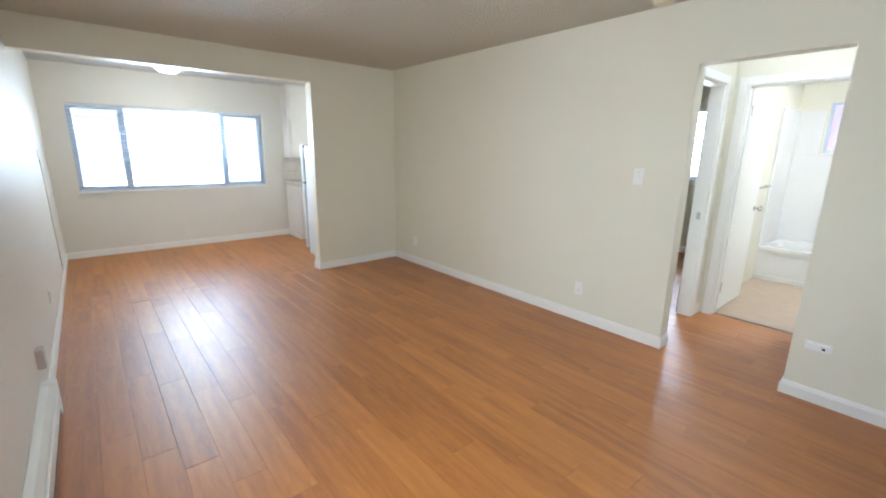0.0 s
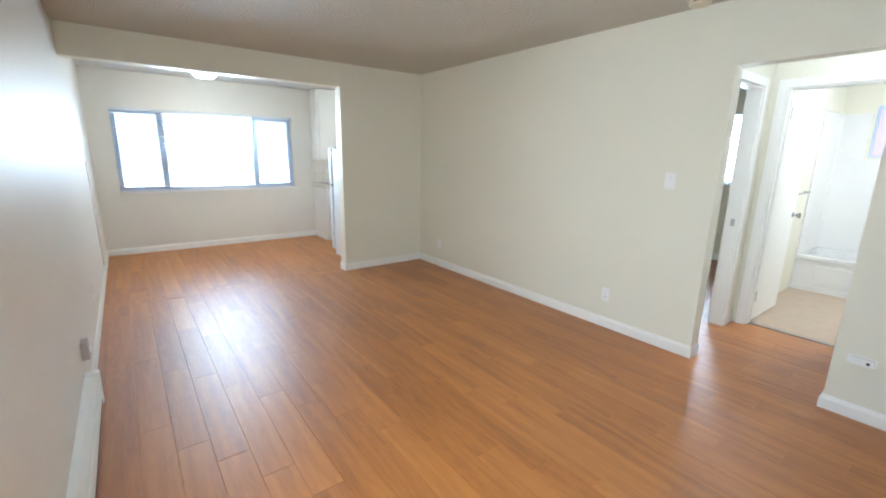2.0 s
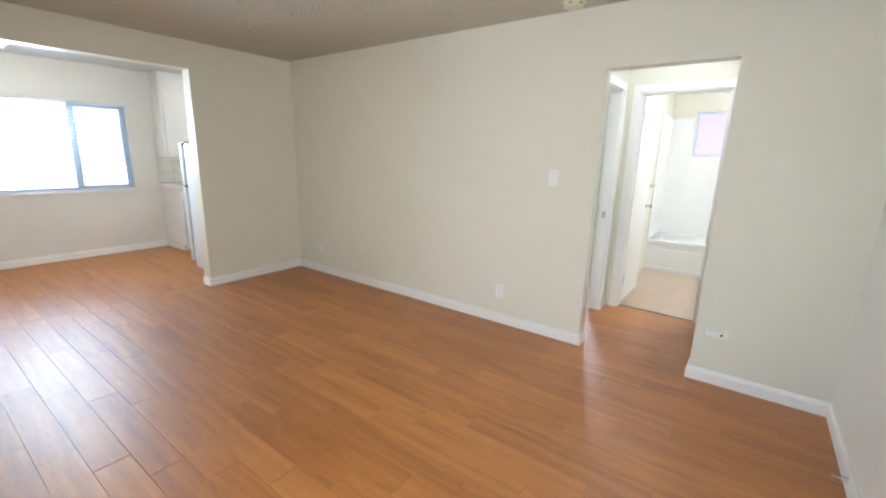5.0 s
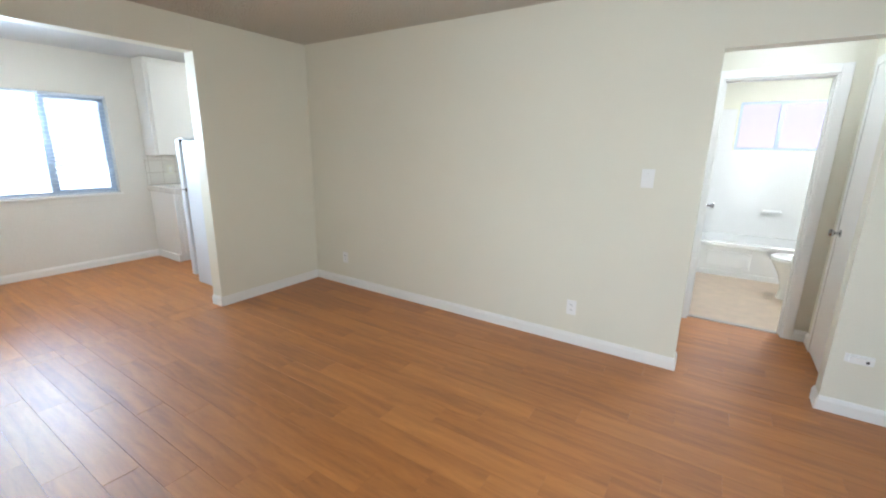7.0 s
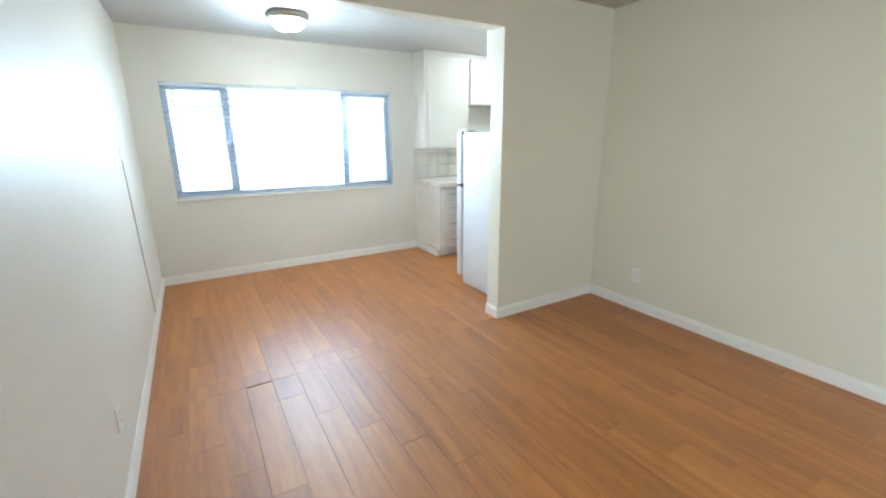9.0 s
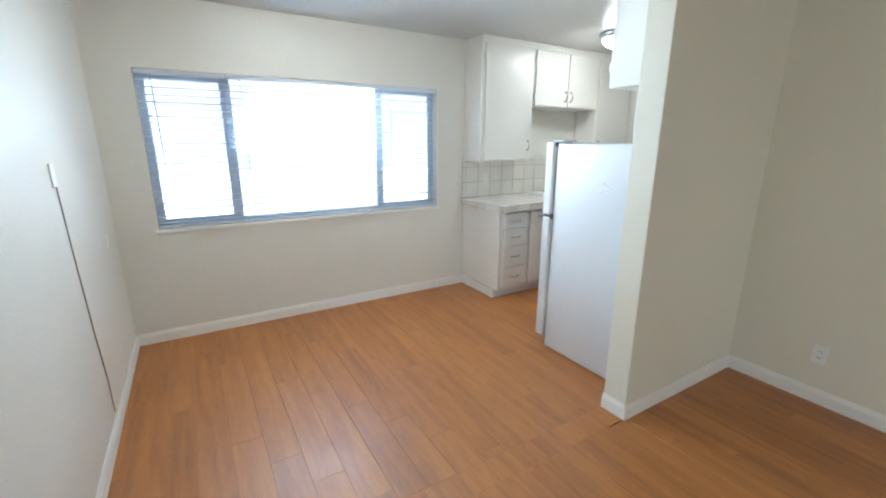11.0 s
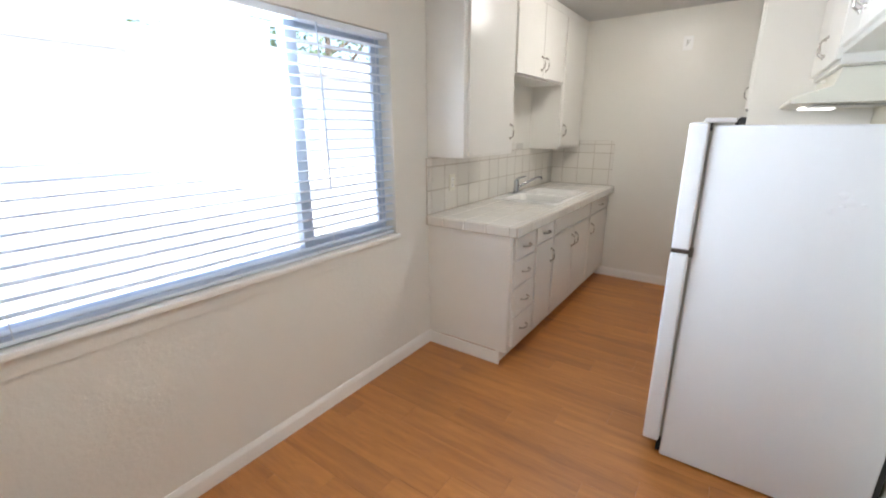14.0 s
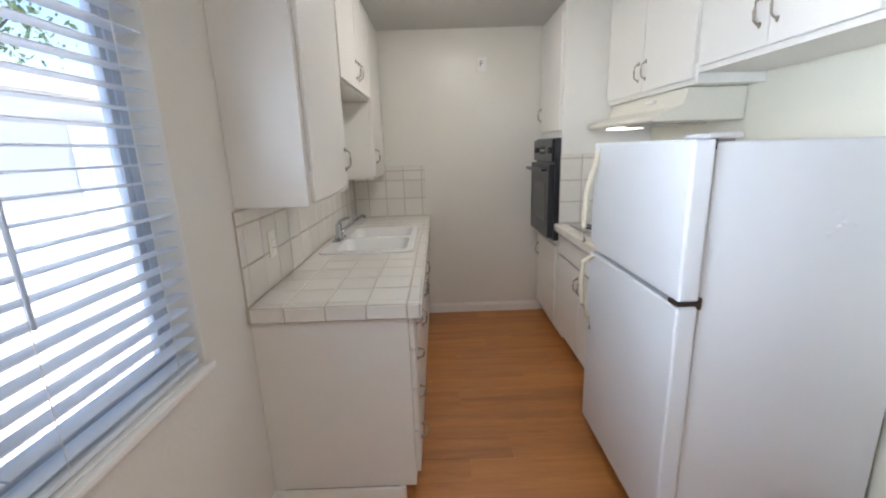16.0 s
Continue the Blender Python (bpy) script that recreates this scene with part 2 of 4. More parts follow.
def add_tube(bm, pts, r, seg=8, flat=1.0):
    """A closed tube along a line of points."""
    pts = [Vector(p) for p in pts]
    rings = []
    up = Vector((0, 0, 1))
    for i, p in enumerate(pts):
        d = (pts[min(i + 1, len(pts) - 1)] - pts[max(i - 1, 0)]).normalized()
        side = d.cross(up if abs(d.z) < 0.95 else Vector((0, 1, 0))).normalized()
        over = side.cross(d)
        rad = r[i] if isinstance(r, (list, tuple)) else r
        rings.append([bm.verts.new(p + side * (math.cos(a) * rad * flat) + over * (math.sin(a) * rad))
                      for a in (2 * math.pi * k / seg for k in range(seg))])
    for a, b in zip(rings, rings[1:]):
        for k in range(seg):
            bm.faces.new((a[k], a[(k + 1) % seg], b[(k + 1) % seg], b[k]))
    bm.faces.new(rings[0][::-1])
    bm.faces.new(rings[-1])


def tube(pts, r, seg=8, flat=1.0):
    bm = bmesh.new()
    add_tube(bm, pts, r, seg, flat)
    return bm


def lathe(profile, at=(0, 0, 0), seg=32, sx=1.0, sy=1.0):
    """Profile of (radius, height) turned about z."""
    bm = bmesh.new()
    rings = [[bm.verts.new((at[0] + sx * r * math.cos(2 * math.pi * k / seg), at[1] + sy * r * math.sin(2 * math.pi * k / seg), at[2] + z))
              for k in range(seg)] for r, z in profile]
    for a, b in zip(rings, rings[1:]):
        for k in range(seg):
            bm.faces.new((a[k], a[(k + 1) % seg], b[(k + 1) % seg], b[k]))
    bm.faces.new(rings[0][::-1])
    bm.faces.new(rings[-1])
    return bm


def mesh_from(name, bm, material, smooth=False):
    bmesh.ops.recalc_face_normals(bm, faces=bm.faces[:])
    me = bpy.data.meshes.new(name)
    bm.to_mesh(me)
    bm.free()
    me.materials.append(material)
    if smooth:
        me.shade_smooth()
        me.set_sharp_from_angle(angle=radians(38))
    return me


def part(name, bm, material, parent, label="", smooth=False):
    ob = new(name, mesh_from(name, bm, material, smooth))
    ob.parent = parent
    return tagged(ob, label)


def thing(name, label, category, at=(0, 0, 0), group="", kind=""):
    ob = new(name)
    ob.location = at
    ob.empty_display_size = 0.1
    return tagged(ob, label, category, group, kind)


def single(name, bm, material, label, category, group="", smooth=False):
    return tagged(new(name, mesh_from(name, bm, material, smooth)), label, category, group)


def structure(name, bm, material, label, category="wall", smooth=False):
    return tagged(new(name, mesh_from(name, bm, material, smooth)), label, category, kind="structure")


# ---- plan ----
XL, XR, YB, YP, YK, YW = -0.77, 2.76, -1.95, 3.138, 3.28, 5.555
XE, XH, XF, CEIL = 4.33, 3.86, 6.35, 2.44
PX = 1.64          # free end of the partition
HEAD = 2.183        # underside of the header over the opening
WX0, WX1, WZ0, WZ1 = -0.515, 1.835, 0.872, 1.975
DY0, DY1, DH = -1.22, -0.465, 2.04
HN, HS = -0.36, -1.31
BY0, BY1, BH = -1.16, -0.46, 2.02
T = 0.15

structure("wall_window", boxes((XL - T, WX0, YW, YW + T, 0, CEIL), (WX1, XE + T, YW, YW + T, 0, CEIL),
                               (WX0, WX1, YW, YW + T, 0, WZ0 - 0.04), (WX0, WX1, YW, YW + T, WZ1, CEIL)),
          KITCHEN_WALL, "off-white semi-gloss wall with a wide window")
EY0, EY1, EH = -1.87, -1.05, 2.03    # assumed open entry, out of view, added to let light in
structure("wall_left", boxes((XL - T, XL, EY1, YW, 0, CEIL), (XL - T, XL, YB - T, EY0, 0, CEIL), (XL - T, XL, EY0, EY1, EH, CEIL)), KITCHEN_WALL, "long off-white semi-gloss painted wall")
structure("wall_right", boxes((XR, XR + 0.12, DY1, YP, 0, CEIL), (XR, XR + 0.12, YB, DY0, 0, CEIL), (XR, XR + 0.12, DY0, DY1, DH, CEIL)),
          WALL, "cream painted wall with a cased hall opening")
structure("wall_back", boxes((XL, XR + 0.12, YB - T, YB, 0, CEIL)), KITCHEN_WALL, "off-white painted wall behind the living room")
structure("wall_partition", boxes((PX, XE + 0.12, YP, YK, 0, CEIL), (XL, PX, YP, YK, HEAD, CEIL), bevel=0.004), WALL,
          "cream partition wall with a header over the wide opening")
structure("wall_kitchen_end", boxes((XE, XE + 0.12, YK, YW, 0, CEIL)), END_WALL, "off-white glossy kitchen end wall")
structure("wall_hall_north", boxes((XR + 0.12, 2.95, HN, HN + 0.11, 0, CEIL), (3.66, XH, HN, HN + 0.11, 0, CEIL), (2.95, 3.66, HN, HN + 0.11, BH, CEIL)),
          WALL, "white hall wall with a bedroom doorway")
structure("wall_hall_south", boxes((XR + 0.12, XH, HS - 0.12, HS, 0, CEIL)), WALL, "white hall wall with a closed closet door")
structure("wall_bathroom", boxes((XH, XH + 0.11, BY1, HN + 0.11, 0, CEIL), (XH, XH + 0.11, -2.0, BY0, 0, CEIL), (XH, XH + 0.11, BY0, BY1, BH, CEIL)),
          WALL, "white hall wall with the bathroom doorway")
structure("wall_bath_north", boxes((XH + 0.11, XF, HN, HN + 0.11, 0, CEIL)), WALL, "white bathroom side wall")
structure("wall_bath_south", boxes((XH, XF, -2.12, -2.0, 0, CEIL)), WALL, "white bathroom side wall")
BW = (-1.50, -0.645, 1.487, 2.058)
RW = (0.62, 1.70, 1.10, 2.07)
structure("wall_far", boxes((XF, XF + T, -2.12, BW[0], 0, CEIL), (XF, XF + T, BW[1], RW[0], 0, CEIL), (XF, XF + T, RW[1], YP, 0, CEIL),
                            (XF, XF + T, BW[0], BW[1], 0, BW[2]), (XF, XF + T, BW[0], BW[1], BW[3], CEIL),
                            (XF, XF + T, RW[0], RW[1], 0, RW[2]), (XF, XF + T, RW[0], RW[1], RW[3], CEIL)),
          WALL, "white outer wall with bathroom and bedroom windows")
structure("wall_bedroom_north", boxes((XR + 0.12, XF, YP - 0.1, YP, 0, CEIL)), WALL, "plain bedroom wall")
structure("ceiling", boxes((XL - T, XR + 0.12, YB - T, YP + 0.08, CEIL, CEIL + 0.12)), POPCORN, "beige popcorn-textured ceiling", "ceiling")
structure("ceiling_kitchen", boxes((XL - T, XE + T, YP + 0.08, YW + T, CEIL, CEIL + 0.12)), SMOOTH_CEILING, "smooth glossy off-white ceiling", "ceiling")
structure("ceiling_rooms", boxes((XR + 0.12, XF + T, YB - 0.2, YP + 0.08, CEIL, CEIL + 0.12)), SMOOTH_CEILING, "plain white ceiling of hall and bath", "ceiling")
# out-of-view slab; its deep back overhang is there to block the sun
structure("roof", boxes((XL - 0.7, XF + 0.5, YB - 2.2, YW + 0.55, CEIL + 0.13, CEIL + 0.28)), ROOFING, "unseen flat roof slab with short eaves and a deep sun-blocking back overhang", "roof")


# ---- baseboards ----
def baseboard(name, x0, y0, x1, y1, nx, ny, h=0.088, d=0.014):
    """A run along a wall face from one point to another; (nx, ny) points into the room."""
    bm = bmesh.new()
    prof = [(0, 0), (d, 0), (d, h * 0.72), (d * 0.72, h * 0.86), (d * 0.35, h), (0, h)]
    ends = [[bm.verts.new((x + nx * o, y + ny * o, z)) for o, z in prof] for x, y in ((x0, y0), (x1, y1))]
    k = len(prof)
    for i in range(k):
        bm.faces.new((ends[0][i], ends[0][(i + 1) % k], ends[1][(i + 1) % k], ends[1][i]))
    bm.faces.new(ends[0][::-1])
    bm.faces.new(ends[1])
    return structure(name, bm, TRIM, "white painted wooden baseboard", "baseboard")


E_ = 0.014
baseboard("baseboard_left", XL, 1.36, XL, YW, 1, 0)
baseboard("baseboard_window", XL + E_, YW, 2.165, YW, 0, -1)
baseboard("baseboard_right", XR, DY1, XR, YP, -1, 0)
baseboard("baseboard_right_end", XR - E_, DY1, XR + 0.12, DY1, 0, -1)
baseboard("baseboard_right_near", XR, YB, XR, DY0, -1, 0)
baseboard("baseboard_right_near_end", XR - E_, DY0, XR + 0.12, DY0, 0, 1)
baseboard("baseboard_back", XL, YB, XR - E_, YB, 0, 1)
baseboard("baseboard_partition", PX - E_, YP, XR - E_, YP, 0, -1)
baseboard("baseboard_partition_end", PX, YP, PX, YK, -1, 0)
baseboard("baseboard_kitchen_end", XE, 3.90, XE, 4.97, -1, 0)
baseboard("baseboard_hall_corner", XH, HS, XH, -1.22, -1, 0)
baseboard("baseboard_hall_south", 3.72, HS, XH - E_, HS, 0, 1)
baseboard("baseboard_hall_north", 3.725, HN, XH, HN, 0, -1)
baseboard("baseboard_bedroom", XF, -0.25, XF, YP - 0.1, -1, 0)


# ---- door casings and doors ----
def casing(name, bm):
    return structure(name, bm, TRIM, "white painted door casing", "trim")


def jamb_y(x0, x1, y0, y1, h, face, w=0.058, d=0.016):
    """Jamb and casing of an opening in a wall whose faces are x0 and x1; face = -1: casing on the x0 side."""
    t = 0.02
    xs = (x0 - d, x0) if face < 0 else (x1, x1 + d)
    return boxes((x0, x1, y0, y0 + t, 0, h), (x0, x1, y1 - t, y1, 0, h), (x0, x1, y0 + t, y1 - t, h - t, h),
                 (*xs, y0 - w, y0 + 0.006, 0, h + w), (*xs, y1 - 0.006, y1 + w, 0, h + w), (*xs, y0 + 0.006, y1 - 0.006, h - 0.006, h + w),
                 ((x0 + x1) / 2, (x0 + x1) / 2 + 0.03, y0 + t, y0 + t + 0.012, 0, h - t), ((x0 + x1) / 2, (x0 + x1) / 2 + 0.03, y1 - t - 0.012, y1 - t, 0, h - t),
                 bevel=0.003)


def jamb_x(y0, y1, x0, x1, h, face, w=0.058, d=0.016):
    t = 0.02
    ys = (y0 - d, y0) if face < 0 else (y1, y1 + d)
    return boxes((x0, x0 + t, y0, y1, 0, h), (x1 - t, x1, y0, y1, 0, h), (x0 + t, x1 - t, y0, y1, h - t, h),
                 (x0 - w, x0 + 0.006, *ys, 0, h + w), (x1 - 0.006, x1 + w, *ys, 0, h + w), (x0 + 0.006, x1 - 0.006, *ys, h - 0.006, h + w),
                 bevel=0.003)


casing("trim_bath_door", jamb_y(XH, XH + 0.11, BY0, BY1, BH, -1))
casing("trim_bedroom_door", jamb_x(HN, HN + 0.11, 2.95, 3.66, BH, -1))
# casing of the assumed entry, which stands out of view
casing("trim_assumed_entry", jamb_y(XL - T, XL, EY0, EY1, EH, 1))
casing("trim_closet_door", boxes((2.90, 2.955, HS, HS + 0.016, 0, BH + 0.055), (3.655, 3.71, HS, HS + 0.016, 0, BH + 0.055),
                                 (2.955, 3.655, HS, HS + 0.016, BH, BH + 0.055), bevel=0.003))


def knob(parent, x, y, z, ny):
    bm = lathe([(0.026, 0), (0.026, 0.005), (0.011, 0.009), (0.010, 0.030), (0.022, 0.038), (0.027, 0.050), (0.022, 0.062), (0.004, 0.066)], seg=20)
    bmesh.ops.transform(bm, matrix=pose(x, y, z, 90 if ny < 0 else -90), verts=bm.verts[:])
    return part("door_knob", bm, CHROME, parent, "polished chrome door knob", True)


bath_door = structure("door_1", boxes((3.985, 4.685, -0.478, -0.443, 0.012, 1.995), bevel=0.002), TRIM, "open flat white bathroom door", "door")
knob(bath_door, 4.625, -0.478, 0.94, -1)
for z in (0.2, 1.78):
    part("hinge", tube([(3.978, -0.482, z), (3.978, -0.482, z + 0.09)], 0.006), STEEL, bath_door, "steel hinge")
closet_door = structure("door_2", boxes((2.96, 3.65, HS + 0.001, HS + 0.010, 0.012, BH - 0.003), bevel=0.002), TRIM, "closed flat white closet door", "door")
knob(closet_door, 3.575, HS + 0.010, 0.93, 1)
strike = structure("strike_plate", boxes((3.628, 3.64, HN + 0.03, HN + 0.06, 0.90, 0.96), bevel=0.001), STEEL, "steel strike plate in the door jamb", "trim")
structure("assumed_entry_threshold", boxes((XL - T, XL, EY0 + 0.021, EY1 - 0.021, -0.06, 0.004), bevel=0.003), NICKEL, "worn metal threshold of the assumed, unseen entry", "trim")
structure("threshold", boxes((XH + 0.055, XH + 0.10, BY0 + 0.02, BY1 - 0.02, 0.0, 0.010), bevel=0.003), NICKEL, "dull metal threshold strip at the bathroom", "trim")

# ---- the wide window with its blinds ----
window_1 = thing("window_1", "wide three-pane aluminium window over the dining floor", "window", (0, 0, 0), kind="structure")
MX = (0.045, 1.255)
YF = YW + 0.085
part("window_frame", boxes((WX0, WX1, YF, YF + 0.05, WZ1 - 0.03, WZ1), (WX0, WX1, YF, YF + 0.05, WZ0 - 0.005, WZ0 + 0.03),
                           (WX0, WX0 + 0.03, YF, YF + 0.05, WZ0 + 0.03, WZ1 - 0.03), (WX1 - 0.03, WX1, YF, YF + 0.05, WZ0 + 0.03, WZ1 - 0.03), bevel=0.002),
     ALUMINIUM, window_1, "mill-finish aluminium frame")
for x in MX:
    part("mullion", boxes((x - 0.026, x + 0.026, YF - 0.008, YF + 0.045, WZ0 + 0.03, WZ1 - 0.03), bevel=0.003), ALUMINIUM, window_1)
for a, b in ((WX0 + 0.03, MX[0] - 0.026), (MX[1] + 0.026, WX1 - 0.03)):
    part("sash", boxes((a, a + 0.022, YF + 0.006, YF + 0.03, WZ0 + 0.03, WZ1 - 0.03), (b - 0.022, b, YF + 0.006, YF + 0.03, WZ0 + 0.03, WZ1 - 0.03),
                       (a + 0.022, b - 0.022, YF + 0.006, YF + 0.03, WZ0 + 0.03, WZ0 + 0.055), (a + 0.022, b - 0.022, YF + 0.006, YF + 0.03, WZ1 - 0.055, WZ1 - 0.03), bevel=0.002),
         ALUMINIUM, window_1)
for a, b in ((WX0 + 0.03, MX[0] - 0.026), (MX[0] + 0.026, MX[1] - 0.026), (MX[1] + 0.026, WX1 - 0.03)):
    pane = part("pane", boxes((a, b, YF + 0.016, YF + 0.020, WZ0 + 0.03, WZ1 - 0.03)), PANE, window_1)
    pane.visible_shadow = False
part("window_sill", boxes((WX0 - 0.02, WX1 + 0.02, YW - 0.024, YW - 0.001, WZ0 - 0.030, WZ0 - 0.005), (WX0, WX1, YW - 0.001, YF, WZ0 - 0.036, WZ0 - 0.005), bevel=0.007),
     TRIM, window_1, "white painted window stool")
part("apron", boxes((WX0 - 0.01, WX1 + 0.01, YW - 0.008, YW - 0.0005, WZ0 - 0.092, WZ0 - 0.031), bevel=0.002), KITCHEN_WALL, window_1)


def slat_mesh(length):
    """One slightly crowned slat along x."""
    bm = bmesh.new()
    rows = []
    for k in range(5):
        u = -1 + k / 2
        y, z = u * 0.0245, 0.003 * (1 - u * u)
        rows.append([(y, z + 0.0013), (y, z - 0.0013)])
    ring = [r[0] for r in rows] + [r[1] for r in rows[::-1]]
    a = [bm.verts.new((0, y, z)) for y, z in ring]
    b = [bm.verts.new((length, y, z)) for y, z in ring]
    k = len(ring)
    for i in range(k):
        bm.faces.new((a[i], a[(i + 1) % k], b[(i + 1) % k], b[i]))
    bm.faces.new(a[::-1])
    bm.faces.new(b)
    return mesh_from("slat", bm, SLAT, True)


def blind(x0, x1, y, z0, z1, tilt, wand, yaw=0.0, at=(0, 0, 0)):
    ob = thing("window_blind", "white slatted blind with its slats tilted open", "blind", at, "blinds")
    ob.rotation_euler = (0, 0, radians(yaw))
    part("headrail", boxes((x0, x1, y - 0.026, y + 0.024, z1 - 0.032, z1 - 0.002), bevel=0.003), SLAT, ob)
    part("bottom_rail", boxes((x0, x1, y - 0.025, y + 0.025, z0, z0 + 0.016), bevel=0.004), SLAT, ob)
    me = slat_mesh(x1 - x0)
    pitch = 0.0475
    n = int((z1 - 0.06 - z0 - 0.03) / pitch)
    rnd = random.Random(int(x0 * 100) + 7)
    for i in range(n + 1):
        s = new("slat", me)
        s.parent = ob
        s.location = (x0 + rnd.uniform(-0.001, 0.001), y, z0 + 0.034 + i * pitch + rnd.uniform(-0.0015, 0.0015))
        s.rotation_euler = (radians(tilt + rnd.uniform(-2, 2)), rnd.uniform(-0.0015, 0.0015), 0)
    for x in (x0 + 0.10, x1 - 0.10):
        part("ladder_cord", tube([(x, y - 0.027, z0 + 0.01), (x, y - 0.027, z1 - 0.04)], 0.0011, 5), WHITE_PLASTIC, ob)
    if wand:
        wx = x0 + 0.09
        part("tilt_wand", tube([(wx, y - 0.034, z1 - 0.03), (wx + 0.004, y - 0.038, z1 - 0.35), (wx + 0.01, y - 0.036, z1 - 0.78)], 0.0042, 8), ALUMINIUM, ob, "clear grey tilt wand")
    return ob


BZ = WZ0 + 0.002
blind(WX0 + 0.006, MX[0] - 0.003, YW + 0.036, BZ, WZ1, -2, True)
blind(MX[0] + 0.003, MX[1] - 0.003, YW + 0.036, BZ, WZ1, -2, True)
blind(MX[1] + 0.003, WX1 - 0.006, YW + 0.036, BZ, WZ1, -2, True)

# ---- bathroom and bedroom windows ----
window_2 = thing("window_2", "small frosted aluminium slider window high above the tub", "window", kind="structure")
y0, y1, z0, z1 = BW
part("window_frame", boxes((XF + 0.02, XF + 0.07, y0, y1, z1 - 0.025, z1), (XF + 0.02, XF + 0.07, y0, y1, z0, z0 + 0.025), (XF + 0.02, XF + 0.07, y0, y0 + 0.025, z0 + 0.025, z1 - 0.025),
                           (XF + 0.02, XF + 0.07, y1 - 0.025, y1, z0 + 0.025, z1 - 0.025), (XF + 0.015, XF + 0.06, -1.09, -1.048, z0 + 0.025, z1 - 0.025), bevel=0.002),
     ALUMINIUM, window_2, "grey aluminium frame")
for a, b in ((y0 + 0.025, -1.09), (-1.048, y1 - 0.025)):
    p = part("pane", boxes((XF + 0.04, XF + 0.044, a, b, z0 + 0.025, z1 - 0.025)), FROSTED, window_2, "frosted pane")
    p.visible_shadow = False
window_3 = thing("window_3", "bedroom window with white frame and blind", "window", kind="structure")
y0, y1, z0, z1 = RW
part("window_frame", boxes((XF + 0.06, XF + 0.11, y0, y1, z1 - 0.03, z1), (XF + 0.06, XF + 0.11, y0, y1, z0, z0 + 0.03), (XF + 0.06, XF + 0.11, y0, y0 + 0.03, z0 + 0.03, z1 - 0.03),
                           (XF + 0.06, XF + 0.11, y1 - 0.03, y1, z0 + 0.03, z1 - 0.03), bevel=0.002), ALUMINIUM, window_3)
p = part("pane", boxes((XF + 0.08, XF + 0.084, y0 + 0.03, y1 - 0.03, z0 + 0.03, z1 - 0.03)), PANE, window_3)
p.visible_shadow = False
part("window_sill", boxes((XF - 0.05, XF - 0.001, y0 - 0.03, y1 + 0.03, z0 - 0.03, z0 - 0.002), bevel=0.004), TRIM, window_3)
part("apron", boxes((XF - 0.014, XF - 0.001, y0 - 0.01, y1 + 0.01, z0 - 0.09, z0 - 0.031), bevel=0.003), TRIM, window_3)
blind(0.006, y1 - y0 - 0.006, 0.0, z0 + 0.002, z1, 22, False, yaw=-90, at=(XF + 0.03, y1, 0))


# ---- ceiling lamps ----
def ceiling_lamp(x, y, label, bowl=None):
    ob = thing("ceiling_lamp", label, "ceiling lamp", (x, y, CEIL), "ceiling lamps")
    part("lamp_base", lathe([(0.07, -0.001), (0.165, -0.001), (0.172, -0.012), (0.168, -0.030), (0.150, -0.046), (0.138, -0.050), (0.05, -0.040)], seg=40), STEEL, ob, "brushed steel ring", True)
    part("glass_bowl", lathe([(0.05, -0.042), (0.138, -0.051), (0.134, -0.068), (0.115, -0.092), (0.082, -0.112), (0.04, -0.123), (0.006, -0.126)], seg=40), bowl or LAMP_GLASS, ob, "lit frosted glass bowl", True)
    part("finial", lathe([(0.008, -0.124), (0.011, -0.130), (0.009, -0.137), (0.004, -0.146), (0.001, -0.148)], seg=12), BRONZE, ob, "small dark finial", True)
    return ob


ceiling_lamp(0.50, 4.58, "lit bowl ceiling lamp over the dining floor")
ceiling_lamp(3.18, 4.62, "lit bowl ceiling lamp in the kitchen")
ceiling_lamp(3.35, -0.85, "lit bowl ceiling lamp in the hall", BRIGHT_GLASS)
ceiling_lamp(5.0, -1.45, "lit bowl ceiling lamp in the bathroom", BATH_GLASS)

# ---- small wall fittings ----


def plate(name, label, category, m, toggles=0, outlets=0, w=0.072, h=0.116, material=None):
    """A wall plate built facing -y about its centre, then laid on its wall by m."""
    ob = thing(name, label, category, group="wall plates")
    part("cover_plate", boxes((-w / 2, w / 2, -0.006, 0, -h / 2, h / 2), bevel=0.0025), material or WHITE_PLASTIC, ob)
    for i in range(toggles):
        cx = (i - (toggles - 1) / 2) * 0.046
        part("toggle", boxes((cx - 0.005, cx + 0.005, -0.018, -0.006, -0.006, 0.012), bevel=0.0015), WHITE_PLASTIC, ob)
        part("screw", boxes((cx - 0.003, cx + 0.003, -0.0075, -0.006, 0.028, 0.034)), STEEL, ob)
    for i in range(outlets):
        cz = 0.0195 if i == 0 else -0.0195
        part("receptacle", boxes((-0.0165, 0.0165, -0.009, -0.006, cz - 0.0145, cz + 0.0145), bevel=0.003), WHITE_PLASTIC, ob)
        for sx in (-0.0065, 0.0065):
            part("slot", boxes((sx - 0.0013, sx + 0.0013, -0.0096, -0.009, cz - 0.003, cz + 0.006)), DARK_RUBBER, ob)
    ob.matrix_world = m
    return ob


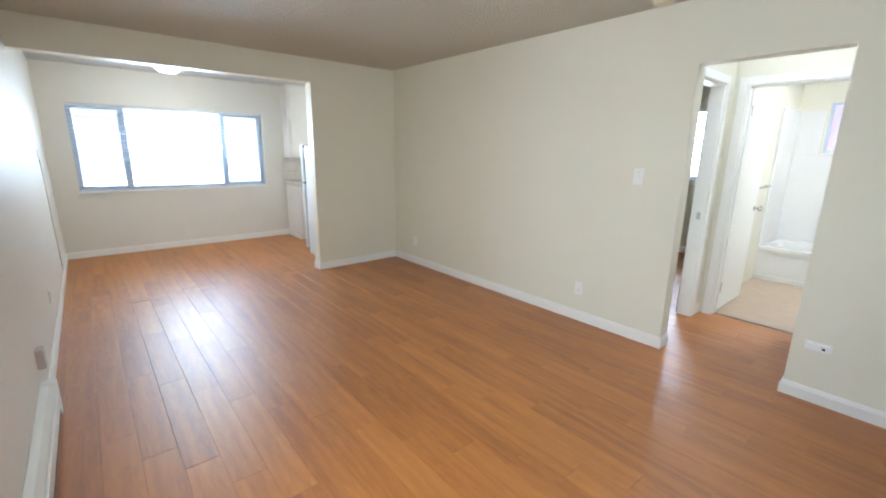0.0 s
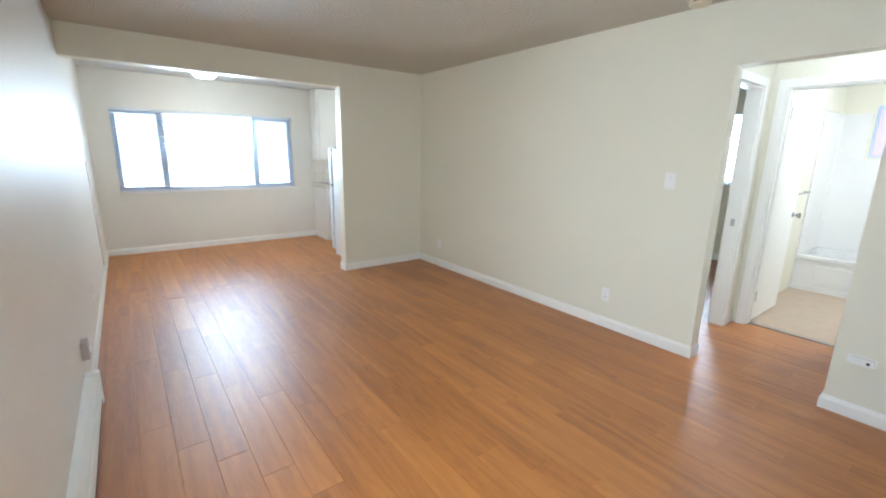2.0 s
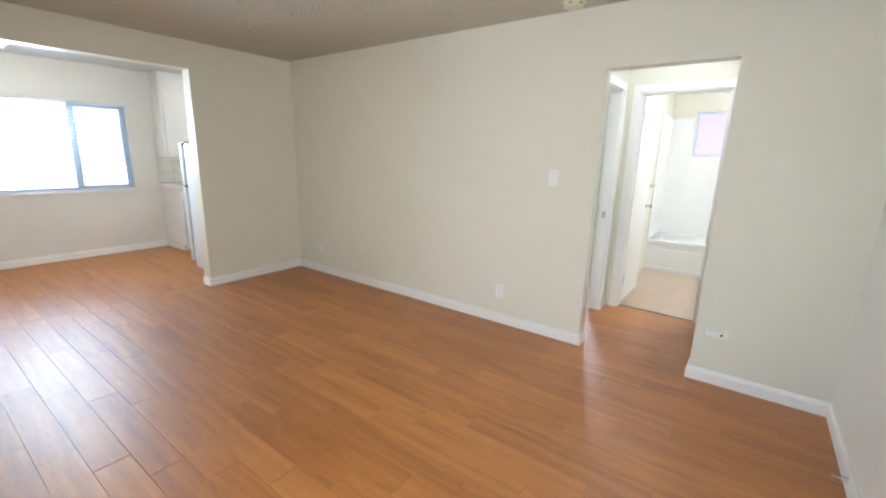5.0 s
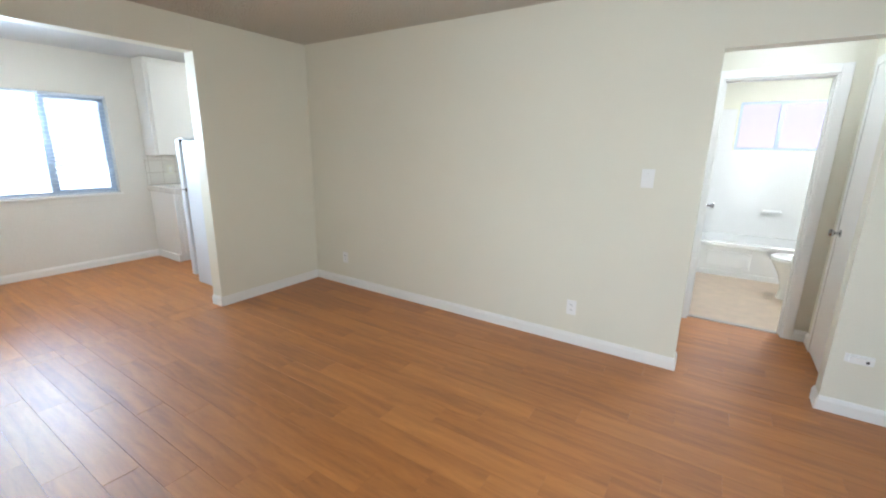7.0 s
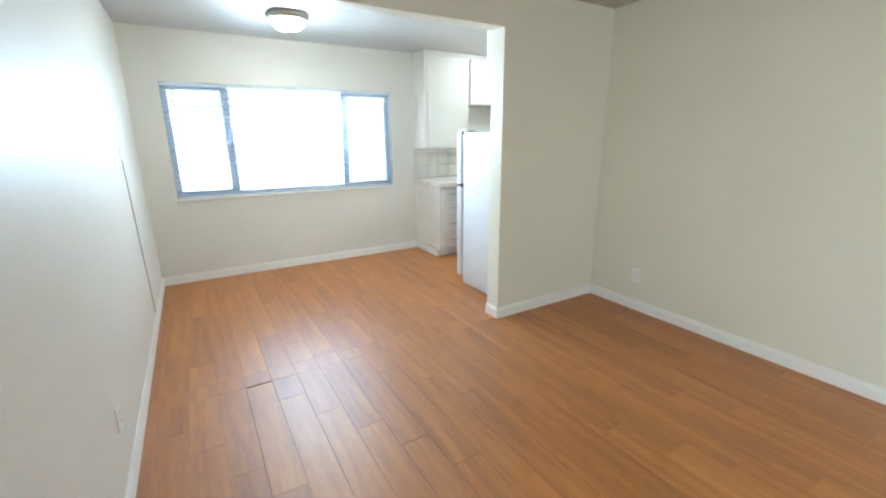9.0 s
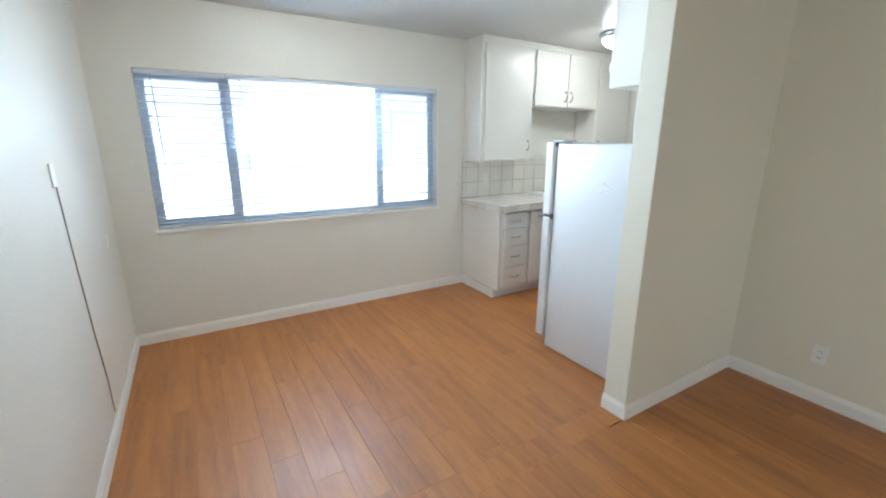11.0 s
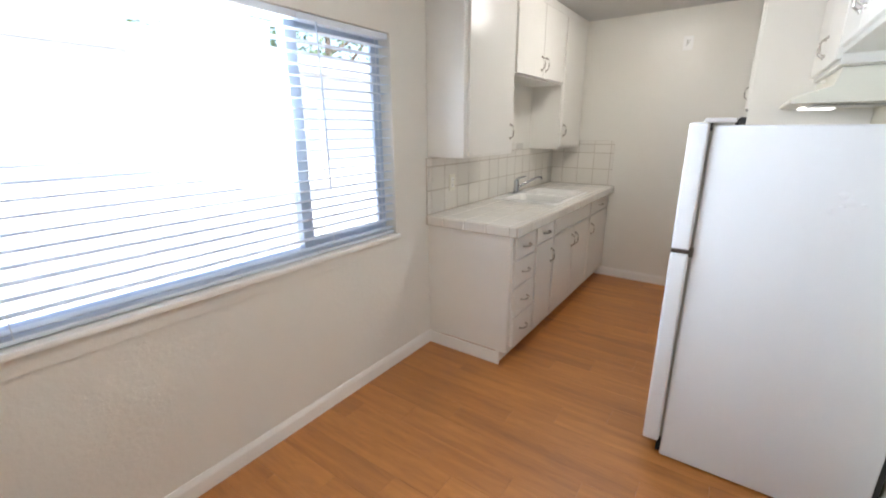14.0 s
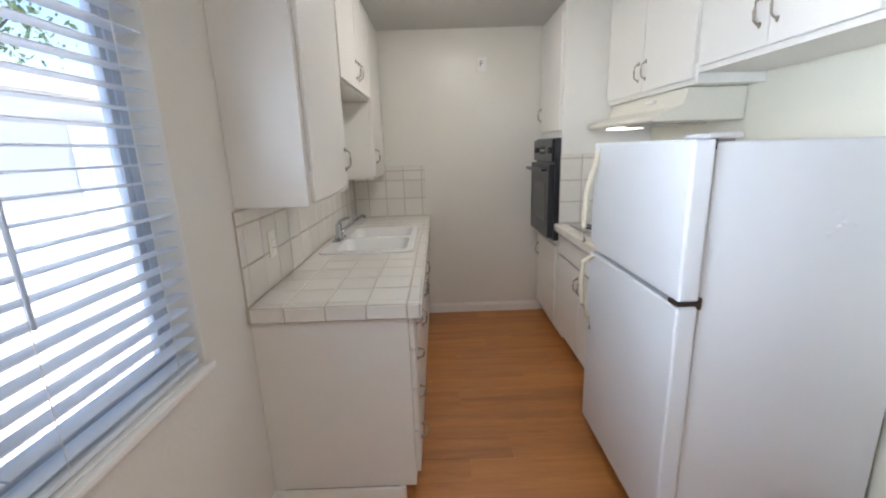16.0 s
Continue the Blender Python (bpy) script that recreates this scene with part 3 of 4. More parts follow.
plate("light_switch", "white single light switch plate on the cream wall", "switch", pose(XR, -0.155, 1.288, 0, 0, -90), toggles=1, w=0.078, h=0.122)
plate("wall_outlet", "white duplex outlet low on the cream wall", "outlet", pose(XR, 0.257, 0.292, 0, 0, -90), outlets=2)
plate("wall_outlet", "white duplex outlet near the partition corner", "outlet", pose(XR, 2.68, 0.30, 0, 0, -90), outlets=2)
plate("wall_outlet", "white duplex outlet low on the glossy wall", "outlet", pose(XL, 2.61, 0.335, 0, 0, 90), outlets=2)
plate("wall_outlet", "white outlet on the tiled backsplash", "outlet", pose(2.42, YW - 0.012, 1.118, 0, 0, 0), outlets=2, material=HOOD_CREAM)
plate("phone_plate", "white phone jack plate on the glossy wall", "wall plate", pose(XL, 4.30, 1.36, 0, 0, 90), w=0.066, h=0.10)
single("wall_cable", tube([(XL + 0.004, 4.31, 1.31), (XL + 0.006, 4.33, 1.0), (XL + 0.004, 4.39, 0.6), (XL + 0.005, 4.445, 0.31), (XL + 0.004, 4.45, 0.12)], 0.003, 6), NICKEL,
       "thin grey cable running down the glossy wall", "cable")
plate("blank_plate", "small blank white plate on the glossy wall", "wall plate", pose(XL, 5.19, 0.89, 0, 0, 90), w=0.07, h=0.07)
jack = plate("cable_box", "white raceway junction box above the baseboard", "wall plate", pose(XR, -1.345, 0.355, 0, 0, -90), w=0.125, h=0.05)
part("housing", boxes((-0.05, 0.052, -0.034, -0.006, -0.020, 0.020), bevel=0.004), WHITE_PLASTIC, jack)
part("socket", boxes((0.02, 0.034, -0.0352, -0.034, -0.007, 0.007)), DARK_RUBBER, jack)
single("door_stop", tube([(2.05, YB + 0.0145, 0.06), (2.05, YB + 0.05, 0.06), (2.05, YB + 0.07, 0.06)], [0.012, 0.005, 0.009], 10), NICKEL, "small metal door stop on the baseboard", "door stop")
chime = plate("wall_sensor", "white thermostat plate high on the kitchen end wall", "thermostat", pose(XE, 4.42, 2.165, 0, 0, -90), w=0.075, h=0.11)
part("lever_slot", boxes((-0.012, -0.006, -0.0072, -0.006, -0.020, 0.024), (-0.006, 0.014, -0.0072, -0.006, 0.019, 0.024), (-0.006, 0.010, -0.0072, -0.006, 0.000, 0.005)), BRONZE, chime, "dark lever and slot")

smoke = thing("smoke_detector", "round off-white smoke detector on the popcorn ceiling", "smoke detector", (2.60, -0.26, CEIL))
part("mount_ring", lathe([(0.02, -0.0005), (0.075, -0.0005), (0.075, -0.010), (0.02, -0.010)], seg=32), CREAM_PLASTIC, smoke, "", True)
part("cover", lathe([(0.02, -0.011), (0.066, -0.011), (0.066, -0.026), (0.056, -0.038), (0.03, -0.042), (0.002, -0.042)], seg=32), CREAM_PLASTIC, smoke, "", True)
for k in range(6):
    a = k * math.pi / 3
    bm = boxes((0.058, 0.0668, -0.010, 0.010, -0.022, -0.016))
    bmesh.ops.rotate(bm, verts=bm.verts[:], matrix=Matrix.Rotation(a, 3, "Z"))
    part("vent_slot", bm, DARK_RUBBER, smoke)

# ---- baseboard heater along the glossy wall ----
heater = thing("baseboard_heater", "long white metal baseboard heater on the wall", "heater")
HX0, HX1 = XL + 0.002, XL + 0.062
bm = bmesh.new()
prof = [(HX0, 0.03), (HX1 - 0.008, 0.03), (HX1, 0.045), (HX1, 0.155), (HX1 - 0.006, 0.165), (HX0 + 0.03, 0.205), (HX0, 0.21)]
a = [bm.verts.new((x, -0.94, z)) for x, z in prof]
b = [bm.verts.new((x, 1.25, z)) for x, z in prof]
for i in range(len(prof)):
    bm.faces.new((a[i], a[(i + 1) % len(prof)], b[(i + 1) % len(prof)], b[i]))
bm.faces.new(a[::-1])
bm.faces.new(b)
part("cover", bm, TRIM, heater)
part("end_cap", boxes((HX0, HX1 + 0.004, 1.25, 1.30, 0.022, 0.216), bevel=0.004), TRIM, heater)
part("outlet_slot", boxes((HX1 - 0.002, HX1 + 0.002, -0.92, 1.22, 0.057, 0.066)), DARK_RUBBER, heater, "dark air slot")
part("damper", boxes((HX1 - 0.004, HX1 + 0.006, -0.92, 1.22, 0.160, 0.172), bevel=0.002), TRIM, heater)
thermo = thing("heater_thermostat", "small off-white thermostat box above the heater end", "thermostat")
part("case", boxes((XL, XL + 0.035, 1.32, 1.39, 0.275, 0.385), bevel=0.004), THERMO_PLASTIC, thermo)
part("dial", boxes((XL + 0.035, XL + 0.042, 1.34, 1.37, 0.31, 0.34), bevel=0.003), WHITE_PLASTIC, thermo)


# ---- kitchen: handles ----
def pull(parent, m, length=0.085):
    """A bowed nickel pull, standing off along -y about the origin and laid by m."""
    bm = bmesh.new()
    h = length / 2
    add_tube(bm, [(0, 0, -h), (0, -0.012, -h), (0, -0.026, -h * 0.72), (0, -0.029, 0), (0, -0.026, h * 0.72), (0, -0.012, h), (0, 0, h)],
             [0.006, 0.0045, 0.0042, 0.0055, 0.0042, 0.0045, 0.006], 8)
    for s in (-1, 1):
        add_tube(bm, [(0, 0, s * h), (0, -0.003, s * (h + 0.001)), (0, -0.0045, s * (h + 0.014))], [0.008, 0.007, 0.003], 8)
    bmesh.ops.transform(bm, matrix=m, verts=bm.verts[:])
    return part("handle", bm, NICKEL, parent, "aged nickel bow pull", True)


def front(name, parent, x0, x1, z0, z1, yf, face, pulls=(), hinge=None, thick=0.019):
    """A lipped cabinet front on the plane y = yf; face -1 looks to -y, +1 to +y. pulls: (x, z, upright)."""
    ya, yb = sorted((yf, yf + face * thick))
    ob = part(name, boxes((x0, x1, ya, yb, z0, z1), bevel=0.004, seg=2), CABINET, parent)
    for x, z, upright in pulls:
        pull(ob, pose(x, yf + face * thick, z, 0, 0 if upright else 90, 0 if face < 0 else 180))
    if hinge is not None:
        for z in (z0 + 0.09, z1 - 0.09):
            yy = yf + face * (thick * 0.5)
            part("hinge", boxes((hinge - 0.006, hinge + 0.006, yy - 0.011, yy + 0.011, z - 0.025, z + 0.025), bevel=0.002), CABINET, ob)
    return ob


# ---- base units under the window-side counter ----
CX0, CF, CB, TOE = 2.155, 4.945, YW, 0.089
CT0, CT1 = 0.866, 0.929


def base_unit(x0, x1, label):
    ob = thing("base_cabinet", label, "cabinet", group="base cabinets")
    part("body", boxes((x0, x1, CF, CB - 0.002, TOE, CT0 - 0.001), bevel=0.0015), CABINET, ob)
    part("toe_kick", boxes((x0, x1, CF + 0.06, CF + 0.075, 0.0, TOE)), CABINET, ob)
    return ob


u = base_unit(CX0, 2.512, "white painted base unit with four drawers")
part("end_skirt", boxes((CX0 - 0.013, CX0 - 0.001, CF + 0.045, CB - 0.016, 0.0, 0.088), bevel=0.003), TRIM, u, "white baseboard along the end")
for za, zb in ((0.705, 0.842), (0.527, 0.692), (0.325, 0.514), (0.118, 0.312)):
    front("drawer", u, 2.20, 2.498, za, zb, CF, -1, [(2.35, (za + zb) / 2, False)])
u = base_unit(2.515, 2.838, "white painted base unit with a drawer above a door")
front("drawer", u, 2.528, 2.825, 0.735, 0.842, CF, -1, [(2.676, 0.79, False)])
front("door", u, 2.528, 2.825, 0.118, 0.720, CF, -1, [(2.79, 0.60, True)], 2.524)
u = base_unit(2.841, 3.715, "white painted sink base unit with two doors")
part("false_front", boxes((2.856, 3.70, CF - 0.019, CF, 0.735, 0.842), bevel=0.004), CABINET, u)
front("door", u, 2.856, 3.273, 0.118, 0.720, CF, -1, [(3.235, 0.61, True)], 2.852)
front("door", u, 3.283, 3.70, 0.118, 0.720, CF, -1, [(3.32, 0.61, True)], 3.704)
u = base_unit(3.718, XE - 0.002, "white painted base unit beside the end wall")
front("drawer", u, 3.735, 4.29, 0.735, 0.842, CF, -1, [(4.01, 0.79, False)])
front("door", u, 3.735, 4.29, 0.118, 0.720, CF, -1, [(3.775, 0.60, True)], 4.294)

# ---- tiled counter and backsplash ----
SX0, SX1, SY0, SY1 = 2.95, 3.73, 4.975, 5.500
KX0, KY0 = 2.128, 4.888
counter = thing("tiled_counter", "cream tiled kitchen counter with tan grout", "counter")
part("grout_bed", boxes((KX0 + 0.004, SX0 + 0.01, KY0 + 0.004, CB - 0.001, CT0, CT1 - 0.003), (SX1 - 0.01, XE - 0.001, KY0 + 0.004, CB - 0.001, CT0, CT1 - 0.003),
                        (SX0 + 0.01, SX1 - 0.01, KY0 + 0.004, SY0 + 0.01, CT0, CT1 - 0.003), (SX0 + 0.01, SX1 - 0.01, SY1 - 0.01, CB - 0.001, CT0, CT1 - 0.003)), GROUT, counter, "tan grout")


def tile_mesh(cache, sx, sy, sz):
    key = (round(sx, 3), round(sy, 3), round(sz, 3))
    if key not in cache:
        cache[key] = mesh_from("tile", boxes((-key[0] / 2, key[0] / 2, -key[1] / 2, key[1] / 2, -key[2] / 2, key[2] / 2), bevel=0.0022, seg=1), TILE)
    return cache[key]


TILES = {}
tr_ = random.Random(5)


def tile(parent, x0, x1, y0, y1, z0, z1, g=0.0028):
    """One tile filling a box, less its joints."""
    d = [x1 - x0, y1 - y0, z1 - z0]
    if min(d) < 0.006:
        return
    thin = d.index(min(d))
    s = [v - (0 if i == thin else 2 * g) for i, v in enumerate(d)]
    if min(s) < 0.004:
        return
    ob = new("tile", tile_mesh(TILES, *s))
    ob.parent = parent
    ob.location = ((x0 + x1) / 2, (y0 + y1) / 2, (z0 + z1) / 2)
    ob.location[thin] += tr_.uniform(-0.0006, 0.0006)
    ob.rotation_euler = tuple(0 if i == thin else tr_.uniform(-0.002, 0.002) for i in range(3))


P = 0.1565
xs = [KX0 + 0.045 + i * P for i in range(15)]
xs = [KX0 + 0.007] + [x for x in xs if x < XE - 0.03] + [XE - 0.001]
ys = [KY0 + 0.007, KY0 + 0.055] + [KY0 + 0.055 + i * P for i in range(1, 4)] + [CB - 0.012]
for xa, xb in zip(xs, xs[1:]):
    for ya, yb in zip(ys, ys[1:]):
        if xb > SX0 + 0.005 and xa < SX1 - 0.005 and yb > SY0 + 0.005 and ya < SY1 - 0.005:
            if ya < SY0 - 0.012:
                tile(counter, xa, xb, ya, SY0 + 0.004, CT1 - 0.008, CT1)
            if yb > SY1 + 0.02:
                tile(counter, xa, xb, SY1, yb, CT1 - 0.008, CT1)
            if xa < SX0 - 0.012:
                tile(counter, xa, SX0 + 0.004, ya, yb, CT1 - 0.008, CT1)
            if xb > SX1 + 0.012:
                tile(counter, SX1 - 0.004, xb, ya, yb, CT1 - 0.008, CT1)
        else:
            tile(counter, xa, xb, ya, yb, CT1 - 0.008, CT1)
for xa, xb in zip(xs, xs[1:]):
    tile(counter, xa, xb, KY0 - 0.001, KY0 + 0.007, CT0 + 0.001, CT1 - 0.002)
for ya, yb in zip(ys, ys[1:]):
    tile(counter, KX0 - 0.001, KX0 + 0.007, ya, yb, CT0 + 0.001, CT1 - 0.002)

splash = thing("tiled_backsplash", "cream tiled backsplash with tan grout lines", "backsplash")
ZU = 1.300
part("grout_bed", boxes((KX0 + 0.01, XE - 0.001, YW - 0.007, YW - 0.0005, CT1 - 0.004, ZU - 0.002), (XE - 0.007, XE - 0.0005, 4.925, YW - 0.008, CT1 - 0.004, 1.362)), GROUT, splash, "tan grout")
zs = [CT1 + 0.001, CT1 + 0.157, CT1 + 0.313, ZU - 0.003]
xb_ = [KX0 + 0.008, KX0 + 0.05] + [KX0 + 0.05 + i * P for i in range(1, 14)] + [XE - 0.008]
for xa, xb in zip(xb_, xb_[1:]):
    for za, zb in zip(zs, zs[1:]):
        tile(splash, xa, xb, YW - 0.012, YW - 0.004, za, zb)
for xa, xb in zip(xb_, xb_[1:]):
    if 2.80 < xa and xb < 3.70:
        tile(splash, xa, xb, YW - 0.012, YW - 0.004, ZU - 0.003, ZU + 0.055)
ye = [4.918, 4.955] + [4.955 + i * P for i in range(1, 4)] + [YW - 0.013]
ze = [CT1 + 0.001, CT1 + 0.157, CT1 + 0.313, CT1 + 0.395, 1.364]
for ya, yb in zip(ye, ye[1:]):
    for za, zb in zip(ze, ze[1:]):
        tile(splash, XE - 0.012, XE - 0.004, ya, yb, za, zb)

# ---- sink and faucet ----
sink = thing("kitchen_sink", "white enamel double-bowl drop-in kitchen sink", "sink")


def rounded(x0, x1, y0, y1, r, n=6):
    out = []
    for cx, cy, a0 in ((x1 - r, y1 - r, 0), (x0 + r, y1 - r, 90), (x0 + r, y0 + r, 180), (x1 - r, y0 + r, 270)):
        out += [(cx + r * math.cos(radians(a0 + 90 * k / n)), cy + r * math.sin(radians(a0 + 90 * k / n))) for k in range(n + 1)]
    return out


def loft(loops, cap=True):
    bm = bmesh.new()
    rings = [[bm.verts.new((x, y, z)) for x, y in pts] for pts, z in loops]
    k = len(rings[0])
    for a, b in zip(rings, rings[1:]):
        for i in range(k):
            bm.faces.new((a[i], a[(i + 1) % k], b[(i + 1) % k], b[i]))
    if cap:
        bm.faces.new(rings[-1])
    return bm


def ring_between(bm, outer, z0, holes):
    """A flat deck between an outer loop and hole loops, filled."""
    edges = []
    for pts in [outer] + holes:
        vs = [bm.verts.new((x, y, z0)) for x, y in pts]
        edges += [bm.edges.new((vs[i], vs[(i + 1) % len(vs)])) for i in range(len(vs))]
    bmesh.ops.triangle_fill(bm, use_beauty=True, edges=edges)


bowls = ((SX0 + 0.03, 3.325, SY0 + 0.03, SY1 - 0.080), (3.355, SX1 - 0.03, SY0 + 0.03, SY1 - 0.080))
bm = loft([(rounded(SX0 - 0.012, SX1 + 0.012, SY0 - 0.012, SY1 + 0.012, 0.05), CT1 + 0.0015), (rounded(SX0 - 0.010, SX1 + 0.010, SY0 - 0.010, SY1 + 0.010, 0.05), CT1 + 0.009),
           (rounded(SX0, SX1, SY0, SY1, 0.045), CT1 + 0.013)], cap=False)
ring_between(bm, rounded(SX0, SX1, SY0, SY1, 0.045), CT1 + 0.013, [rounded(*b, 0.05) for b in bowls])
part("rim", bm, SINK_ENAMEL, sink, "", True)
for b in bowls:
    x0, x1, y0, y1 = b
    part("bowl", loft([(rounded(x0, x1, y0, y1, 0.05), CT1 + 0.013), (rounded(x0 + 0.006, x1 - 0.006, y0 + 0.006, y1 - 0.006, 0.05), CT1 + 0.004),
                       (rounded(x0 + 0.014, x1 - 0.014, y0 + 0.014, y1 - 0.014, 0.055), CT1 - 0.13), (rounded(x0 + 0.05, x1 - 0.05, y0 + 0.05, y1 - 0.05, 0.05), CT1 - 0.165)]), SINK_ENAMEL, sink, "", True)
    part("drain", lathe([(0.04, 0), (0.04, 0.003), (0.03, 0.004), (0.001, 0.002)], ((x0 + x1) / 2, (y0 + y1) / 2, CT1 - 0.164), 20), CHROME, sink, "chrome drain", True)
faucet = thing("kitchen_faucet", "chrome single-lever faucet with a swung spout", "faucet", (3.30, 5.462, CT1 + 0.0135))
part("deck_plate", boxes((-0.10, 0.10, -0.026, 0.026, 0, 0.012), bevel=0.005), CHROME, faucet, "", True)
part("body", lathe([(0.026, 0.012), (0.026, 0.03), (0.021, 0.05), (0.021, 0.095), (0.018, 0.108), (0.002, 0.112)], seg=20), CHROME, faucet, "", True)
part("spout", tube([(0.012, -0.008, 0.045), (0.07, -0.045, 0.075), (0.14, -0.085, 0.105), (0.20, -0.118, 0.123), (0.225, -0.13, 0.118), (0.228, -0.132, 0.105)],
                   [0.013, 0.012, 0.011, 0.010, 0.011, 0.011], 12), CHROME, faucet, "", True)
part("lever", tube([(0, 0, 0.108), (0.004, -0.015, 0.125), (0.02, -0.06, 0.14), (0.026, -0.075, 0.14)], [0.013, 0.010, 0.008, 0.007], 10), CHROME, faucet, "", True)

# ---- wall cabinets on the window side ----
UF = 5.262


def wall_unit(x0, x1, z0, y0, y1, label, top=CEIL - 0.002):
    ob = thing("wall_cabinet", label, "cabinet", group="wall cabinets")
    part("body", boxes((x0, x1, y0, y1, z0, top), bevel=0.0015), CABINET, ob)
    return ob


u = wall_unit(2.158, 2.798, 1.306, UF + 0.019, YW - 0.002, "tall white wall cabinet beside the window")
front("door", u, 2.195, 2.775, 1.318, 2.372, UF + 0.019, -1, [(2.735, 1.46, True)], 2.190)
u = wall_unit(2.801, 3.742, 1.838, UF + 0.019, YW - 0.002, "short white wall cabinet above the sink")
front("door", u, 2.812, 3.268, 1.852, 2.372, UF + 0.019, -1, [(3.232, 1.955, True)], 2.808)
front("door", u, 3.276, 3.732, 1.852, 2.372, UF + 0.019, -1, [(3.312, 1.955, True)], 3.736)
u = wall_unit(3.745, XE - 0.002, 1.298, UF + 0.019, YW - 0.002, "tall white wall cabinet beside the end wall")
front("door", u, 3.760, 4.285, 1.318, 2.372, UF + 0.019, -1, [(3.800, 1.46, True)], 4.289)
u = single("crown_strip", boxes((2.158, XE - 0.002, UF + 0.007, UF + 0.0185, 2.378, CEIL - 0.003), bevel=0.003), CABINET, "white trim strip above the wall cabinets", "trim")

# ---- stove side ----
RF = 3.905
RX0, RX1 = 2.665, 3.695
u = thing("base_cabinet", "white painted base unit under the cooktop", "cabinet", group="base cabinets")
part("body", boxes((RX0, RX1, YK + 0.002, RF, TOE, 0.872), bevel=0.0015), CABINET, u)
part("toe_kick", boxes((RX0, RX1, RF - 0.07, RF - 0.055, 0, TOE)), CABINET, u)
front("door", u, 2.70, 3.175, 0.118, 0.700, RF, 1, [(3.14, 0.60, True)], 2.696)
front("door", u, 3.185, 3.665, 0.118, 0.700, RF, 1, [(3.22, 0.60, True)], 3.669)
part("false_front", boxes((2.70, 3.665, RF, RF + 0.019, 0.715, 0.85), bevel=0.004), CABINET, u)
stove_top = thing("tiled_counter", "short cream tiled counter around the cooktop", "counter")
part("grout_bed", boxes((RX0, RX1, YK + 0.002, 3.950, 0.874, 0.927)), GROUT, stove_top, "tan grout")
rx = [RX0 + i * P for i in range(7)] + [RX1]
ry = [YK + 0.012 + i * P for i in range(4)] + [3.905, 3.952]
for xa, xb in zip(rx, rx[1:]):
    for ya, yb in zip(ry, ry[1:]):
        tile(stove_top, xa, xb, ya, yb, 0.922, 0.930)
    tile(stove_top, xa, xb, 3.948, 3.956, 0.876, 0.928)
rsplash = thing("tiled_backsplash", "cream tiled splash behind the cooktop and oven side", "backsplash")
part("grout_bed", boxes((RX0, RX1 - 0.008, YK + 0.0005, YK + 0.007, 0.932, 1.43), (RX1 - 0.007, RX1 - 0.0005, YK + 0.008, 3.925, 0.932, 1.43)), GROUT, rsplash, "tan grout")
rz = [0.934, 1.09, 1.246, 1.40, 1.432]
for za, zb in zip(rz, rz[1:]):
    for xa, xb in zip(rx, rx[1:]):
        tile(rsplash, xa, min(xb, RX1 - 0.013), YK + 0.004, YK + 0.012, za, zb)
    sy_ = [3.925 - i * P for i in range(5)]
    for yb, ya in zip(sy_, sy_[1:]):
        tile(rsplash, RX1 - 0.012, RX1 - 0.004, max(ya, YK + 0.013), yb, za, zb)
hob = thing("cooktop", "drop-in electric cooktop with black coil burners", "cooktop")
part("tray", boxes((2.86, 3.60, 3.40, 3.875, 0.9305, 0.940), bevel=0.004), STEEL, hob, "steel tray")
for cx, cy, r in ((3.05, 3.52, 0.075), (3.05, 3.75, 0.095), (3.41, 3.52, 0.095), (3.41, 3.75, 0.075)):
    part("drip_bowl", lathe([(r + 0.02, 0.9405), (r + 0.018, 0.944), (r, 0.942), (0.01, 0.941)], (cx, cy, 0), 24), CHROME, hob, "chrome drip bowl", True)
    pts = [(cx + (0.018 + (r - 0.018) * k / 60) * math.cos(k * 0.36), cy + (0.018 + (r - 0.018) * k / 60) * math.sin(k * 0.36), 0.951) for k in range(61)]
    part("coil", tube(pts, 0.0055, 6), BLACK_METAL, hob, "black spiral coil", True)

# ---- oven tower ----
tower = thing("oven_cabinet", "tall white cabinet housing the wall oven", "cabinet")
part("body", boxes((RX1 + 0.003, XE - 0.002, YK + 0.002, 3.915, TOE, CEIL - 0.002), bevel=0.002), CABINET, tower)
part("toe_kick", boxes((RX1 + 0.003, XE - 0.002, 3.85, 3.865, 0, TOE)), CABINET, tower)
front("door", tower, 3.73, 4.30, 1.60, 2.372, 3.915, 1, [(4.255, 1.74, True)], 3.726)
front("door", tower, 3.73, 4.30, 0.118, 0.745, 3.915, 1, [(4.255, 0.61, True)], 3.726)
oven = thing("wall_oven", "black built-in wall oven with a glass door", "oven")
OX0, OX1 = 3.712, 4.305
part("trim_frame", boxes((OX0, OX1, 3.9155, 3.955, 0.792, 1.548), bevel=0.003), BLACK_METAL, oven)
part("control_panel", boxes((OX0 + 0.012, OX1 - 0.012, 3.955, 3.980, 1.378, 1.538), bevel=0.003), BLACK_GLASS, oven, "black control panel")
door = part("oven_door", boxes((OX0 + 0.012, OX1 - 0.012, 3.955, 4.000, 0.812, 1.362), bevel=0.005), BLACK_METAL, oven)
part("oven_window", boxes((OX0 + 0.09, OX1 - 0.09, 4.000, 4.0025, 0.93, 1.22), bevel=0.001), BLACK_GLASS, door, "dark glass window")
part("handle", boxes((OX0 + 0.03, OX1 - 0.03, 4.024, 4.05, 1.308, 1.330), (OX0 + 0.06, OX0 + 0.085, 4.000, 4.025, 1.31, 1.328), (OX1 - 0.085, OX1 - 0.06, 4.000, 4.025, 1.31, 1.328), bevel=0.003), BLACK_METAL, door, "black bar handle")
